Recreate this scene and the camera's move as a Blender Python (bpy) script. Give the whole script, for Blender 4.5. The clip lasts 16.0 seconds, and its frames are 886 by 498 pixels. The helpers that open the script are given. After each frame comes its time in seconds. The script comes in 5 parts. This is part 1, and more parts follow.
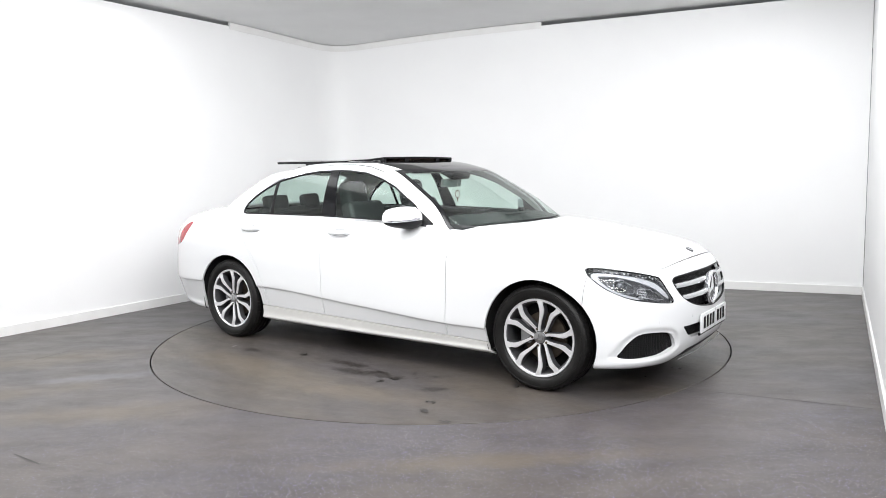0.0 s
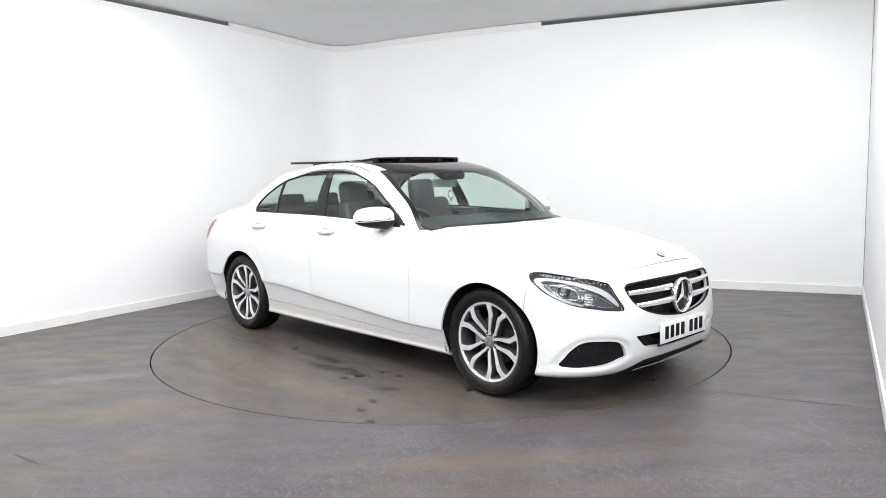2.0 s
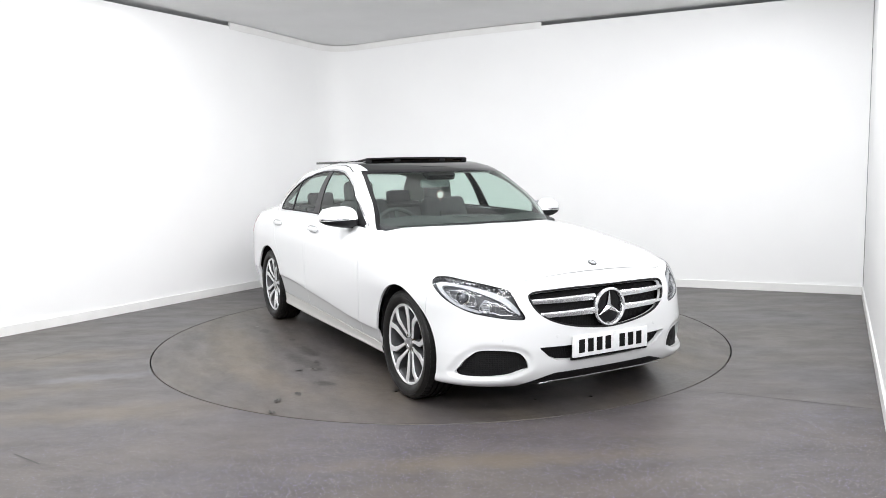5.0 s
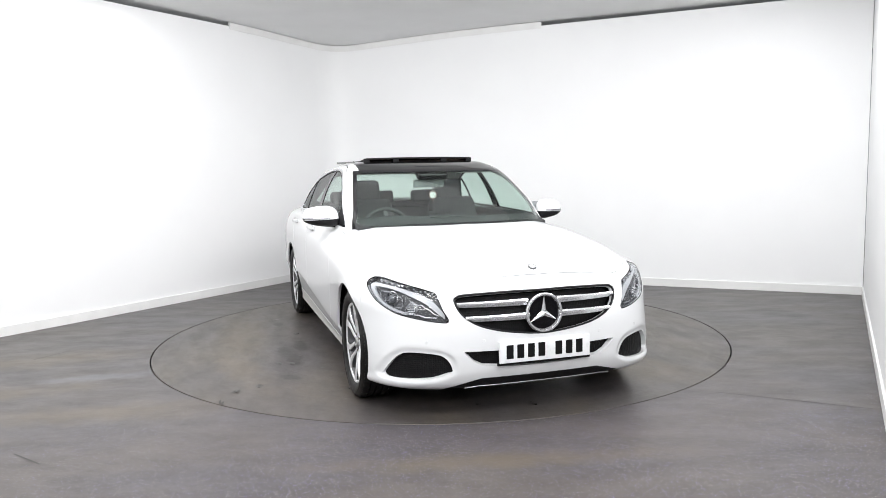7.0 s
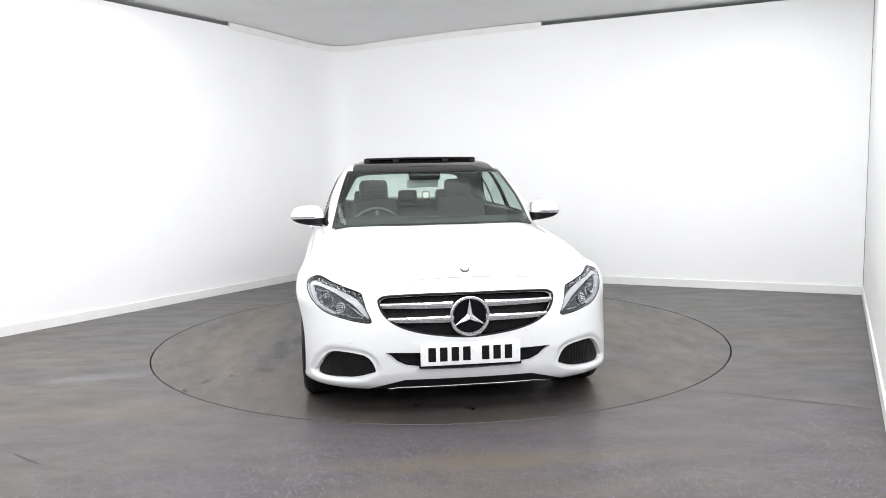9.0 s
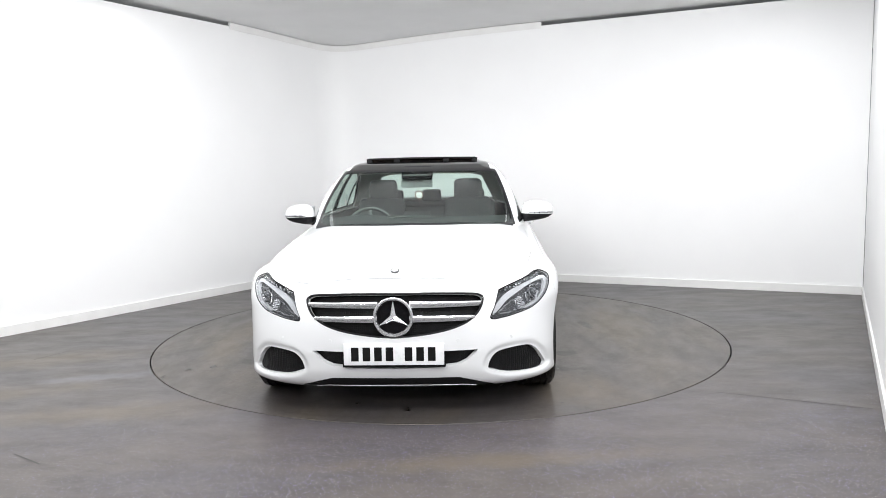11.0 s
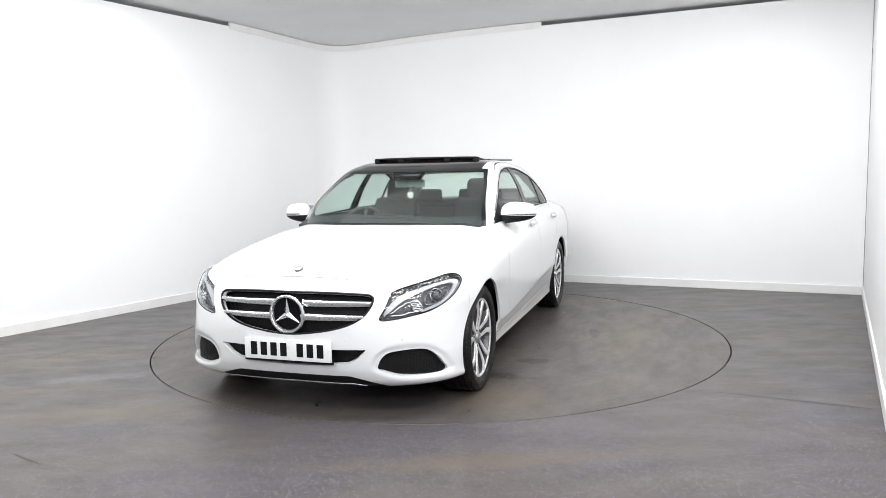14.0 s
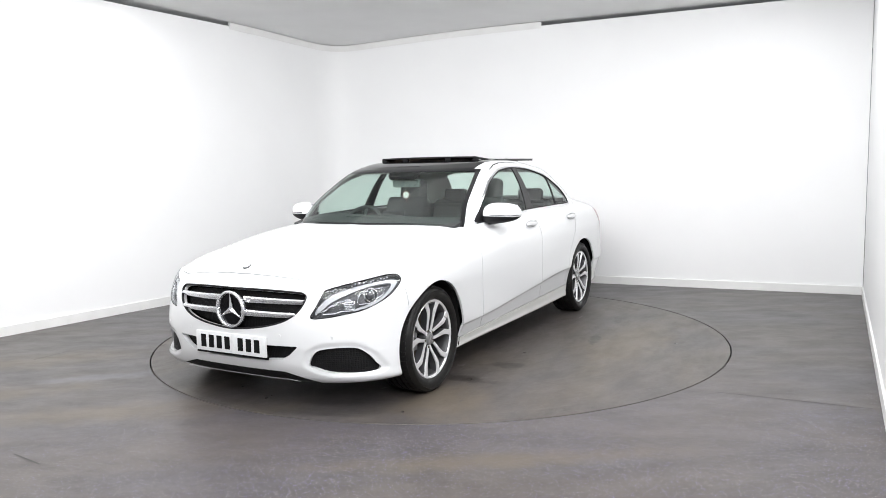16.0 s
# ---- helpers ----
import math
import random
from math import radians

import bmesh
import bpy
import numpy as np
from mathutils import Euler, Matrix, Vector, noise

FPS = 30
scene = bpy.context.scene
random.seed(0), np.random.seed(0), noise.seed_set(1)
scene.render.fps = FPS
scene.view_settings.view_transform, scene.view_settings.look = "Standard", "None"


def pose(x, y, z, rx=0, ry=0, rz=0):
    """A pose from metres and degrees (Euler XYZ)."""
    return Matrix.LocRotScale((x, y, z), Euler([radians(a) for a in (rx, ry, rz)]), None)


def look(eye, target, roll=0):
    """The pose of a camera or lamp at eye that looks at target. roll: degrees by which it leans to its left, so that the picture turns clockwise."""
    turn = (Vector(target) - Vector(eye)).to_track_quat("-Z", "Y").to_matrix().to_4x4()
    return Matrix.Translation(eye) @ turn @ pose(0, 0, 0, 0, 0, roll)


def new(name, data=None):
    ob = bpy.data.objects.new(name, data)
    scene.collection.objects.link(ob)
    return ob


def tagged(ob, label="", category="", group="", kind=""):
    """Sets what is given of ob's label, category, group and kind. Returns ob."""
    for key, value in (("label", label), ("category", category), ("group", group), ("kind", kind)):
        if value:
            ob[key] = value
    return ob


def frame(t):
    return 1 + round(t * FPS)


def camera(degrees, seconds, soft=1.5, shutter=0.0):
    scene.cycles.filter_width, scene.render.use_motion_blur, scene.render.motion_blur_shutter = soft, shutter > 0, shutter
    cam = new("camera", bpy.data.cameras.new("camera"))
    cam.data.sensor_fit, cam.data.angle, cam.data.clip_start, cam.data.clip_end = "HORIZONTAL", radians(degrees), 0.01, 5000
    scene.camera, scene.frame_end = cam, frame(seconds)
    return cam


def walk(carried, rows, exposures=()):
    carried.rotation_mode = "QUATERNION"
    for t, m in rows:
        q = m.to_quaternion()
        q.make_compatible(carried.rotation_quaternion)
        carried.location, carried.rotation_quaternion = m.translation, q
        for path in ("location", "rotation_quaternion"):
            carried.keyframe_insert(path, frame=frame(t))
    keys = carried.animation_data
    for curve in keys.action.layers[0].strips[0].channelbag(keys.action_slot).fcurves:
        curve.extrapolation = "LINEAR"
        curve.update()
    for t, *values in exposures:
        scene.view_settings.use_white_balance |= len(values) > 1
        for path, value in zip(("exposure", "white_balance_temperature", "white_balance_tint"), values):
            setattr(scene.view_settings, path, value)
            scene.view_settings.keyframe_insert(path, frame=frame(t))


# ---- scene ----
# ---- camera ----
cam = camera(61.61, 16.0, soft=0.8)
EYE = Vector((0.0, -6.049, 1.330))
CAM = look(EYE, EYE + Vector((0.0051949, 0.9945381, -0.1042445)), -1.09)
walk(cam, [(0, CAM), (16, CAM)])

# ---- world and lamps ----
world = bpy.data.worlds.new("world")
scene.world = world
world.use_nodes = True
world.node_tree.nodes["Background"].inputs[0].default_value = (0.9, 0.95, 1.0, 1)
world.node_tree.nodes["Background"].inputs[1].default_value = 0.3
scene.view_settings.exposure = 0.0


def area_lamp(x, y, z, tilt, sx, sy, watts):
    d = bpy.data.lights.new("unseen_area_light", "AREA")
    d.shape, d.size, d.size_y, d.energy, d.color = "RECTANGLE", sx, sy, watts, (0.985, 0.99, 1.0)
    ob = new("unseen_area_light", d)
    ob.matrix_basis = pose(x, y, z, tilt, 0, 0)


# unseen studio lights under the ceiling between camera and turntable, tipped towards the room's back
for lx, ly, tilt, watts in ((-3.4, -2.0, 26, 24), (-1.1, -2.0, 47, 93), (1.1, -2.0, 36, 55), (-3.4, -4.4, 24, 16), (-1.1, -4.4, 24, 56), (1.2, -4.4, 24, 76)):
    area_lamp(lx, ly, 2.86, tilt, 2.0, 1.0, watts)
# added soft fill over the turntable, for the windscreen haze and the wall corner
area_lamp(-0.4, 0.0, 2.95, 6, 4.6, 2.5, 38)
# two narrow fill lamps added to brighten the walls beside it
area_lamp(-2.75, 0.1, 2.93, 0, 0.5, 2.0, 13)
area_lamp(2.9, 0.1, 2.93, 0, 0.5, 1.6, 20)
# added fill row behind the camera, tipped towards the turntable to soften its shadow
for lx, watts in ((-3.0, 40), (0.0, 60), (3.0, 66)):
    area_lamp(lx, -6.9, 2.80, 42, 2.0, 0.8, watts)


# ---- materials ----
def mat(name, color, rough=0.5, metal=0.0, noise_scale=0.0, vary=0.0, bump=0.0, bump_scale=200.0, coat=0.0, spec=0.5):
    m = bpy.data.materials.new(name)
    m.use_nodes = True
    nt = m.node_tree
    b = nt.nodes["Principled BSDF"]
    b.inputs["Base Color"].default_value = (*color, 1)
    b.inputs["Roughness"].default_value = rough
    b.inputs["Metallic"].default_value = metal
    b.inputs["Coat Weight"].default_value = coat
    b.inputs["Coat Roughness"].default_value = 0.03
    b.inputs["Specular IOR Level"].default_value = spec
    tc = nt.nodes.new("ShaderNodeTexCoord")
    if vary:
        n = nt.nodes.new("ShaderNodeTexNoise")
        n.inputs["Scale"].default_value, n.inputs["Detail"].default_value = noise_scale, 6
        nt.links.new(tc.outputs["Object"], n.inputs["Vector"])
        r = nt.nodes.new("ShaderNodeMapRange")
        r.inputs[1].default_value, r.inputs[2].default_value = 0.3, 0.7
        r.inputs[3].default_value, r.inputs[4].default_value = 1 - vary, 1 + vary
        nt.links.new(n.outputs[0], r.inputs[0])
        mx = nt.nodes.new("ShaderNodeVectorMath")
        mx.operation = "SCALE"
        mx.inputs[0].default_value = color
        nt.links.new(r.outputs[0], mx.inputs[3])
        nt.links.new(mx.outputs[0], b.inputs["Base Color"])
        r2 = nt.nodes.new("ShaderNodeMapRange")
        r2.inputs[1].default_value, r2.inputs[2].default_value = 0.3, 0.7
        r2.inputs[3].default_value, r2.inputs[4].default_value = rough * 0.85, min(1, rough * 1.15)
        nt.links.new(n.outputs[0], r2.inputs[0])
        nt.links.new(r2.outputs[0], b.inputs["Roughness"])
    if bump:
        n = nt.nodes.new("ShaderNodeTexNoise")
        n.inputs["Scale"].default_value, n.inputs["Detail"].default_value = bump_scale, 4
        nt.links.new(tc.outputs["Object"], n.inputs["Vector"])
        bp = nt.nodes.new("ShaderNodeBump")
        bp.inputs["Strength"].default_value, bp.inputs["Distance"].default_value = bump, 0.002
        nt.links.new(n.outputs[0], bp.inputs["Height"])
        nt.links.new(bp.outputs[0], b.inputs["Normal"])
    return m


def glass_mat(name, tint, gloss=1.0, falloff=5.0):
    """A thin tinted pane: clear through, mirror-like at the surface."""
    m = bpy.data.materials.new(name)
    m.use_nodes = True
    nt = m.node_tree
    nt.nodes.remove(nt.nodes["Principled BSDF"])
    out = nt.nodes["Material Output"]
    tr = nt.nodes.new("ShaderNodeBsdfTransparent")
    tr.inputs[0].default_value = (*tint, 1)
    gl = nt.nodes.new("ShaderNodeBsdfGlossy")
    gl.inputs["Roughness"].default_value = 0.02
    fr = nt.nodes.new("ShaderNodeLayerWeight")
    fr.inputs["Blend"].default_value = 0.5
    pw = nt.nodes.new("ShaderNodeMath")
    pw.operation, pw.inputs[1].default_value = "POWER", falloff
    k = nt.nodes.new("ShaderNodeMath")
    k.operation, k.inputs[1].default_value, k.inputs[2].default_value = "MULTIPLY_ADD", 0.85 * gloss, 0.045 * gloss
    mx = nt.nodes.new("ShaderNodeMixShader")
    nt.links.new(fr.outputs["Facing"], pw.inputs[0])
    nt.links.new(pw.outputs[0], k.inputs[0])
    nt.links.new(k.outputs[0], mx.inputs[0])
    nt.links.new(tr.outputs[0], mx.inputs[1])
    nt.links.new(gl.outputs[0], mx.inputs[2])
    nt.links.new(mx.outputs[0], out.inputs[0])
    return m


def floor_mat(name, seed, ring):
    """Worn grey resin floor: broad brown and grey patches, wheel scuffs, fine sparkling grit."""
    m = bpy.data.materials.new(name)
    m.use_nodes = True
    nt = m.node_tree
    N, L = nt.nodes.new, nt.links.new
    b = nt.nodes["Principled BSDF"]
    tc = N("ShaderNodeTexCoord")
    mp = N("ShaderNodeMapping")
    mp.inputs["Location"].default_value = (seed, seed * 0.7, 0)
    L(tc.outputs["Object"], mp.inputs["Vector"])

    def noise_tex(scale, detail, rough=0.5, stretch=None):
        n = N("ShaderNodeTexNoise")
        n.inputs["Scale"].default_value, n.inputs["Detail"].default_value, n.inputs["Roughness"].default_value = scale, detail, rough
        if stretch:
            m2 = N("ShaderNodeMapping")
            m2.inputs["Scale"].default_value = stretch
            m2.inputs["Rotation"].default_value = (0, 0, 0.35)
            L(mp.outputs[0], m2.inputs["Vector"])
            L(m2.outputs[0], n.inputs["Vector"])
        else:
            L(mp.outputs[0], n.inputs["Vector"])
        return n.outputs[0]

    def ramp(x, lo, hi, a, c):
        r = N("ShaderNodeMapRange")
        r.inputs[1].default_value, r.inputs[2].default_value, r.inputs[3].default_value, r.inputs[4].default_value = lo, hi, a, c
        L(x, r.inputs[0])
        return r.outputs[0]

    def mix(fac, a, c, kind="MIX"):
        x = N("ShaderNodeMix")
        x.data_type, x.blend_type = "RGBA", kind
        for sock, v in ((x.inputs[0], fac), (x.inputs[6], a), (x.inputs[7], c)):
            if isinstance(v, (tuple, float)):
                sock.default_value = v
            else:
                L(v, sock)
        return x.outputs[2]

    def math_node(op, a, c):
        x = N("ShaderNodeMath")
        x.operation = op
        for sock, v in ((x.inputs[0], a), (x.inputs[1], c)):
            if isinstance(v, (int, float)):
                sock.default_value = v
            else:
                L(v, sock)
        return x.outputs[0]

    def patch(x, y, rx, ry, turn, ragged=0.45):
        """A ragged oval mark: 0 in its middle, 1 at its edge and more outside."""
        off = N("ShaderNodeVectorMath")
        off.operation, off.inputs[1].default_value = "SUBTRACT", (x, y, 0)
        L(tc.outputs["Object"], off.inputs[0])
        sc = N("ShaderNodeMapping")
        sc.vector_type = "TEXTURE"
        sc.inputs["Rotation"].default_value, sc.inputs["Scale"].default_value = (0, 0, math.radians(turn)), (rx, ry, 1)
        L(off.outputs[0], sc.inputs["Vector"])
        ln = N("ShaderNodeVectorMath")
        ln.operation = "LENGTH"
        L(sc.outputs[0], ln.inputs[0])
        return math_node("ADD", ln.outputs["Value"], ramp(rags, 0.3, 0.7, -ragged, ragged))

    big = noise_tex(0.8, 4, 0.55, (1, 2.0, 1))
    mid = noise_tex(2.6, 6, 0.62, (1, 2.2, 1))
    rags = noise_tex(6.0, 5, 0.65)
    fine = noise_tex(55, 4, 0.6)
    mottle = noise_tex(16, 6, 0.7)
    grit = N("ShaderNodeTexVoronoi")
    grit.inputs["Scale"].default_value = 140
    L(mp.outputs[0], grit.inputs["Vector"])
    sep_at = N("ShaderNodeSeparateXYZ")
    L(tc.outputs["Object"], sep_at.inputs[0])
    base, warm = ((0.066, 0.058, 0.055, 1), (0.090, 0.074, 0.055, 1)) if ring else ((0.070, 0.063, 0.067, 1), (0.088, 0.075, 0.065, 1))
    col = mix(ramp(big, 0.40, 0.62, 0, 1), base, warm)
    col = mix(ramp(mid, 0.42, 0.72, 0, 0.50), col, (0.046, 0.041, 0.041, 1))
    col = mix(ramp(mottle, 0.42, 0.68, 0, 0.30), col, (0.105, 0.100, 0.100, 1))
    col = mix(ramp(mottle, 0.46, 0.30, 0, 0.40), col, (0.032, 0.029, 0.030, 1))
    col = mix(ramp(fine, 0.40, 0.66, 0, 0.32), col, (0.088, 0.084, 0.090, 1))
    # pale and violet resin chips, sparkle put into their colour, strongest towards the camera
    dots = N("ShaderNodeTexVoronoi")
    dots.inputs["Scale"].default_value = 118
    L(mp.outputs[0], dots.inputs["Vector"])
    sep = N("ShaderNodeSeparateColor")
    L(dots.outputs["Color"], sep.inputs[0])
    chips = math_node("MULTIPLY", ramp(dots.outputs["Distance"], 0.20, 0.36, 0.9, 0), ramp(sep.outputs[0], 0.50, 0.95, 0.0, 1.0))
    chip_mask = ramp(noise_tex(1.1, 4, 0.6), 0.36, 0.58, 0.06 if ring else 0.35, 0.16 if ring else 1.0)
    if not ring:
        chip_mask = math_node("MULTIPLY", chip_mask, ramp(sep_at.outputs[1], -1.5, -2.5, 0.10, 1.0))
        chip_mask = math_node("MULTIPLY", chip_mask, ramp(sep_at.outputs[0], -2.2, -0.6, 0.35, 1.0))
    tint = mix(ramp(sep.outputs[1], 0.35, 0.65, 0, 1), (0.62, 0.60, 0.58, 1), (0.40, 0.36, 0.80, 1))
    col = mix(math_node("MULTIPLY", chips, chip_mask), col, tint)
    scratch = noise_tex(2.2, 6, 0.65, (1, 16, 1))
    col = mix(ramp(scratch, 0.56, 0.72, 0, 0.25), col, (0.12, 0.115, 0.11, 1))
    rough = ramp(mid, 0.3, 0.7, 0.32, 0.44)
    if ring:
        # scratches worn round the middle by turning tyres
        turn = N("ShaderNodeCombineXYZ")
        far = N("ShaderNodeVectorMath")
        far.operation = "LENGTH"
        L(tc.outputs["Object"], far.inputs[0])
        L(math_node("MULTIPLY", far.outputs["Value"], 17.0), turn.inputs[0])
        L(math_node("MULTIPLY", math_node("ARCTAN2", sep_at.outputs[1], sep_at.outputs[0]), 2.2), turn.inputs[1])
        arcs = N("ShaderNodeTexNoise")
        arcs.inputs["Scale"].default_value, arcs.inputs["Detail"].default_value, arcs.inputs["Roughness"].default_value = 1.0, 6, 0.65
        L(turn.outputs[0], arcs.inputs["Vector"])
        col = mix(ramp(arcs.outputs[0], 0.55, 0.72, 0, 0.35), col, (0.13, 0.122, 0.11, 1))
        col = mix(ramp(arcs.outputs[0], 0.46, 0.30, 0, 0.35), col, (0.030, 0.026, 0.024, 1))
        # tan dust, then oily wet marks beside where the car stands
        for x, y, rx, ry, a in ((-0.4, 1.5, 0.9, 0.3, 0), (-0.6, -1.55, 0.8, 0.22, -8), (1.6, 0.9, 0.5, 0.3, 50), (0.6, -1.62, 0.5, 0.14, 10)):
            col = mix(ramp(patch(x, y, rx, ry, a), 0.3, 1.2, 0.55, 0), col, (0.125, 0.102, 0.074, 1))
        wet = None
        for x, y, rx, ry, a in ((0.30, -1.27, 0.30, 0.075, 12), (0.02, -1.15, 0.17, 0.055, 0), (-0.87, -1.23, 0.09, 0.045, 0), (-0.44, -1.13, 0.055, 0.025, 0),
                                (0.95, -1.30, 0.12, 0.05, 30), (1.13, 0.82, 0.07, 0.22, -8), (0.72, 0.93, 0.06, 0.16, 20), (-0.30, 1.22, 0.16, 0.05, 10)):
            m1 = ramp(patch(x, y, rx, ry, a, 0.75), 0.65, 1.05, 0.9, 0)
            wet = m1 if wet is None else math_node("MAXIMUM", wet, m1)
        col = mix(math_node("MULTIPLY", wet, ramp(mottle, 0.35, 0.6, 0.55, 1.0)), col, (0.020, 0.017, 0.015, 1))
    else:
        # tan dirt carried in beside the turntable, and a pale bluish streak
        for x, y, rx, ry, a in ((-2.0, -1.95, 0.75, 0.17, 8), (-3.0, -0.72, 0.8, 0.22, 20), (-2.9, -1.55, 0.7, 0.16, 14), (0.2, -2.75, 0.8, 0.10, 4)):
            col = mix(ramp(patch(x, y, rx, ry, a), 0.3, 1.3, 0.6, 0), col, (0.125, 0.103, 0.072, 1))
        col = mix(ramp(patch(-2.30, -1.18, 0.42, 0.10, 14, 0.35), 0.4, 1.1, 0.7, 0), col, (0.135, 0.138, 0.150, 1))
    L(col, b.inputs["Base Color"])
    b.inputs["Specular IOR Level"].default_value = 0.34
    L(rough, b.inputs["Roughness"])
    bp = N("ShaderNodeBump")
    bp.inputs["Strength"].default_value, bp.inputs["Distance"].default_value = 0.3, 0.002
    L(math_node("ADD", fine, math_node("MULTIPLY", mottle, 1.5)), bp.inputs["Height"])
    L(bp.outputs[0], b.inputs["Normal"])
    return m


M_WALL = mat("white_wall_paint", (0.885, 0.888, 0.89), 0.6, 0, 1.3, 0.015, 0.06, 60)
M_CEIL = mat("grey_ceiling_paint", (0.80, 0.80, 0.80), 0.8, 0, 2.0, 0.03, 0.1, 80)
M_TRIM = mat("white_trim_paint", (0.80, 0.80, 0.79), 0.45, 0, 6, 0.03)
M_FLOOR = floor_mat("resin_floor", 3.1, False)
M_PLATTER = floor_mat("resin_platter", 11.4, True)
M_SCUFF = mat("dark_scuff", (0.035, 0.032, 0.030), 0.5, 0, 30, 0.3)
M_OIL = mat("oil_stain", (0.022, 0.019, 0.017), 0.3, 0, 30, 0.3)
M_CHIP = mat("pale_chip", (0.35, 0.35, 0.34), 0.6, 0, 30, 0.2)
M_SEAM = mat("dark_joint", (0.015, 0.015, 0.015), 0.9)
M_PAINT = mat("white_car_paint", (0.74, 0.75, 0.76), 0.32, coat=0.8)
M_BLACK = mat("gloss_black", (0.005, 0.005, 0.006), 0.12, 0, 10, 0.1, spec=0.22)
M_PLASTIC = mat("black_plastic", (0.009, 0.009, 0.010), 0.5, 0, 30, 0.15, 0.2, 400, spec=0.2)
M_DARK = mat("dark_void", (0.004, 0.004, 0.004), 0.9)
M_CHROME = mat("chrome", (0.82, 0.83, 0.85), 0.10, 1.0)
M_SILVER = mat("silver_alloy", (0.46, 0.46, 0.47), 0.36, 1.0, 12, 0.06)
M_RUBBER = mat("tyre_rubber", (0.009, 0.0087, 0.0085), 0.42, 0, 18, 0.3, 0.3, 300, spec=0.26)
M_STEEL = mat("brake_steel", (0.10, 0.08, 0.062), 0.45, 0.7, 25, 0.25)
M_SEAT = mat("grey_leather", (0.030, 0.032, 0.034), 0.5, 0, 20, 0.15, 0.3, 250)
M_DASH = mat("dash_plastic", (0.022, 0.024, 0.025), 0.6, 0, 20, 0.1, 0.3, 350)
M_LINER = mat("pale_headlining", (0.45, 0.46, 0.44), 0.9, 0, 15, 0.05)
M_GLASS = glass_mat("tinted_car_glass", (0.80, 0.90, 0.855))
M_SIDEGLASS = glass_mat("side_car_glass", (0.78, 0.89, 0.84), 0.9, 5.0)
M_CLEAR = glass_mat("clear_lamp_lens", (0.93, 0.94, 0.95), 0.55)
M_ROOFGLASS = mat("black_roof_glass", (0.004, 0.0045, 0.005), 0.06, 0, 4, 0.1, spec=0.3)
M_RED = mat("red_lamp_plastic", (0.36, 0.008, 0.016), 0.2, 0, 20, 0.1, coat=0.3)
M_PLATE = mat("white_plate", (0.78, 0.79, 0.80), 0.3, 0, 20, 0.02)
M_PLATEINK = mat("black_plate_ink", (0.006, 0.006, 0.006), 0.7, spec=0.15)
M_LAMPGREY = mat("lamp_bezel_grey", (0.075, 0.077, 0.083), 0.4, 0.0, 25, 0.2)
M_LAMPSILVER = mat("lamp_reflector", (0.34, 0.345, 0.36), 0.28, 1.0, 40, 0.3)

M_SPOKE = mat("machined_spoke", (0.84, 0.84, 0.855), 0.32, 0.55, 15, 0.05)
M_FLANK = mat("gunmetal_spoke_flank", (0.075, 0.075, 0.08), 0.42, 0.5, 15, 0.1)
M_BAR = mat("satin_chrome", (0.74, 0.75, 0.77), 0.20, 0.75)
M_BARREL = mat("grey_rim_barrel", (0.12, 0.12, 0.125), 0.40, 0.7, 12, 0.1)
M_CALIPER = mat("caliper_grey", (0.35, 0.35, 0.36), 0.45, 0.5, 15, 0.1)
M_DRL = mat("running_light", (0.50, 0.51, 0.53), 0.35, 0.0, 20, 0.03, coat=0.4)
M_CLEARBALL = mat("projector_lens_glass", (0.12, 0.125, 0.135), 0.05, 0.3)
M_RIB = mat("ribbed_reflector", (0.70, 0.71, 0.73), 0.25, 0.6, 40, 0.1)
# body white toned creamier: the low light at the sill is in its colour
M_SILL = mat("toned_sill_paint", (0.70, 0.695, 0.675), 0.35, 0, 8, 0.03, coat=0.4)
M_LEATHER = mat("dark_leather", (0.035, 0.037, 0.038), 0.4, 0, 25, 0.1, 0.2, 300)
M_MIRRORBACK = mat("mirror_grey", (0.30, 0.33, 0.32), 0.3, 0.2, 20, 0.05)
M_ORN = mat("pale_pendant", (0.62, 0.61, 0.60), 0.4, 0, 40, 0.1)
M_ORNRED = mat("red_brown_pendant", (0.16, 0.085, 0.07), 0.4, 0, 40, 0.15)
M_RECESS = mat("recess_paint", (0.74, 0.75, 0.76), 0.3, 0, 8, 0.02)
M_NET = glass_mat("deflector_net", (0.16, 0.14, 0.125), 0.1)


def mesh_mat(name):
    """Black honeycomb moulding."""
    m = mat(name, (0.0045, 0.0045, 0.005), 0.55, 0, 20, 0.15, spec=0.18)
    nt = m.node_tree
    tc = nt.nodes.new("ShaderNodeTexCoord")
    v = nt.nodes.new("ShaderNodeTexVoronoi")
    v.inputs["Scale"].default_value, v.inputs["Randomness"].default_value = 92, 0.30
    nt.links.new(tc.outputs["Object"], v.inputs["Vector"])
    b = nt.nodes.new("ShaderNodeBump")
    b.inputs["Strength"].default_value, b.inputs["Distance"].default_value = 0.6, 0.006
    nt.links.new(v.outputs["Distance"], b.inputs["Height"])
    nt.links.new(b.outputs[0], nt.nodes["Principled BSDF"].inputs["Normal"])
    return m


M_MESH = mesh_mat("honeycomb_black")

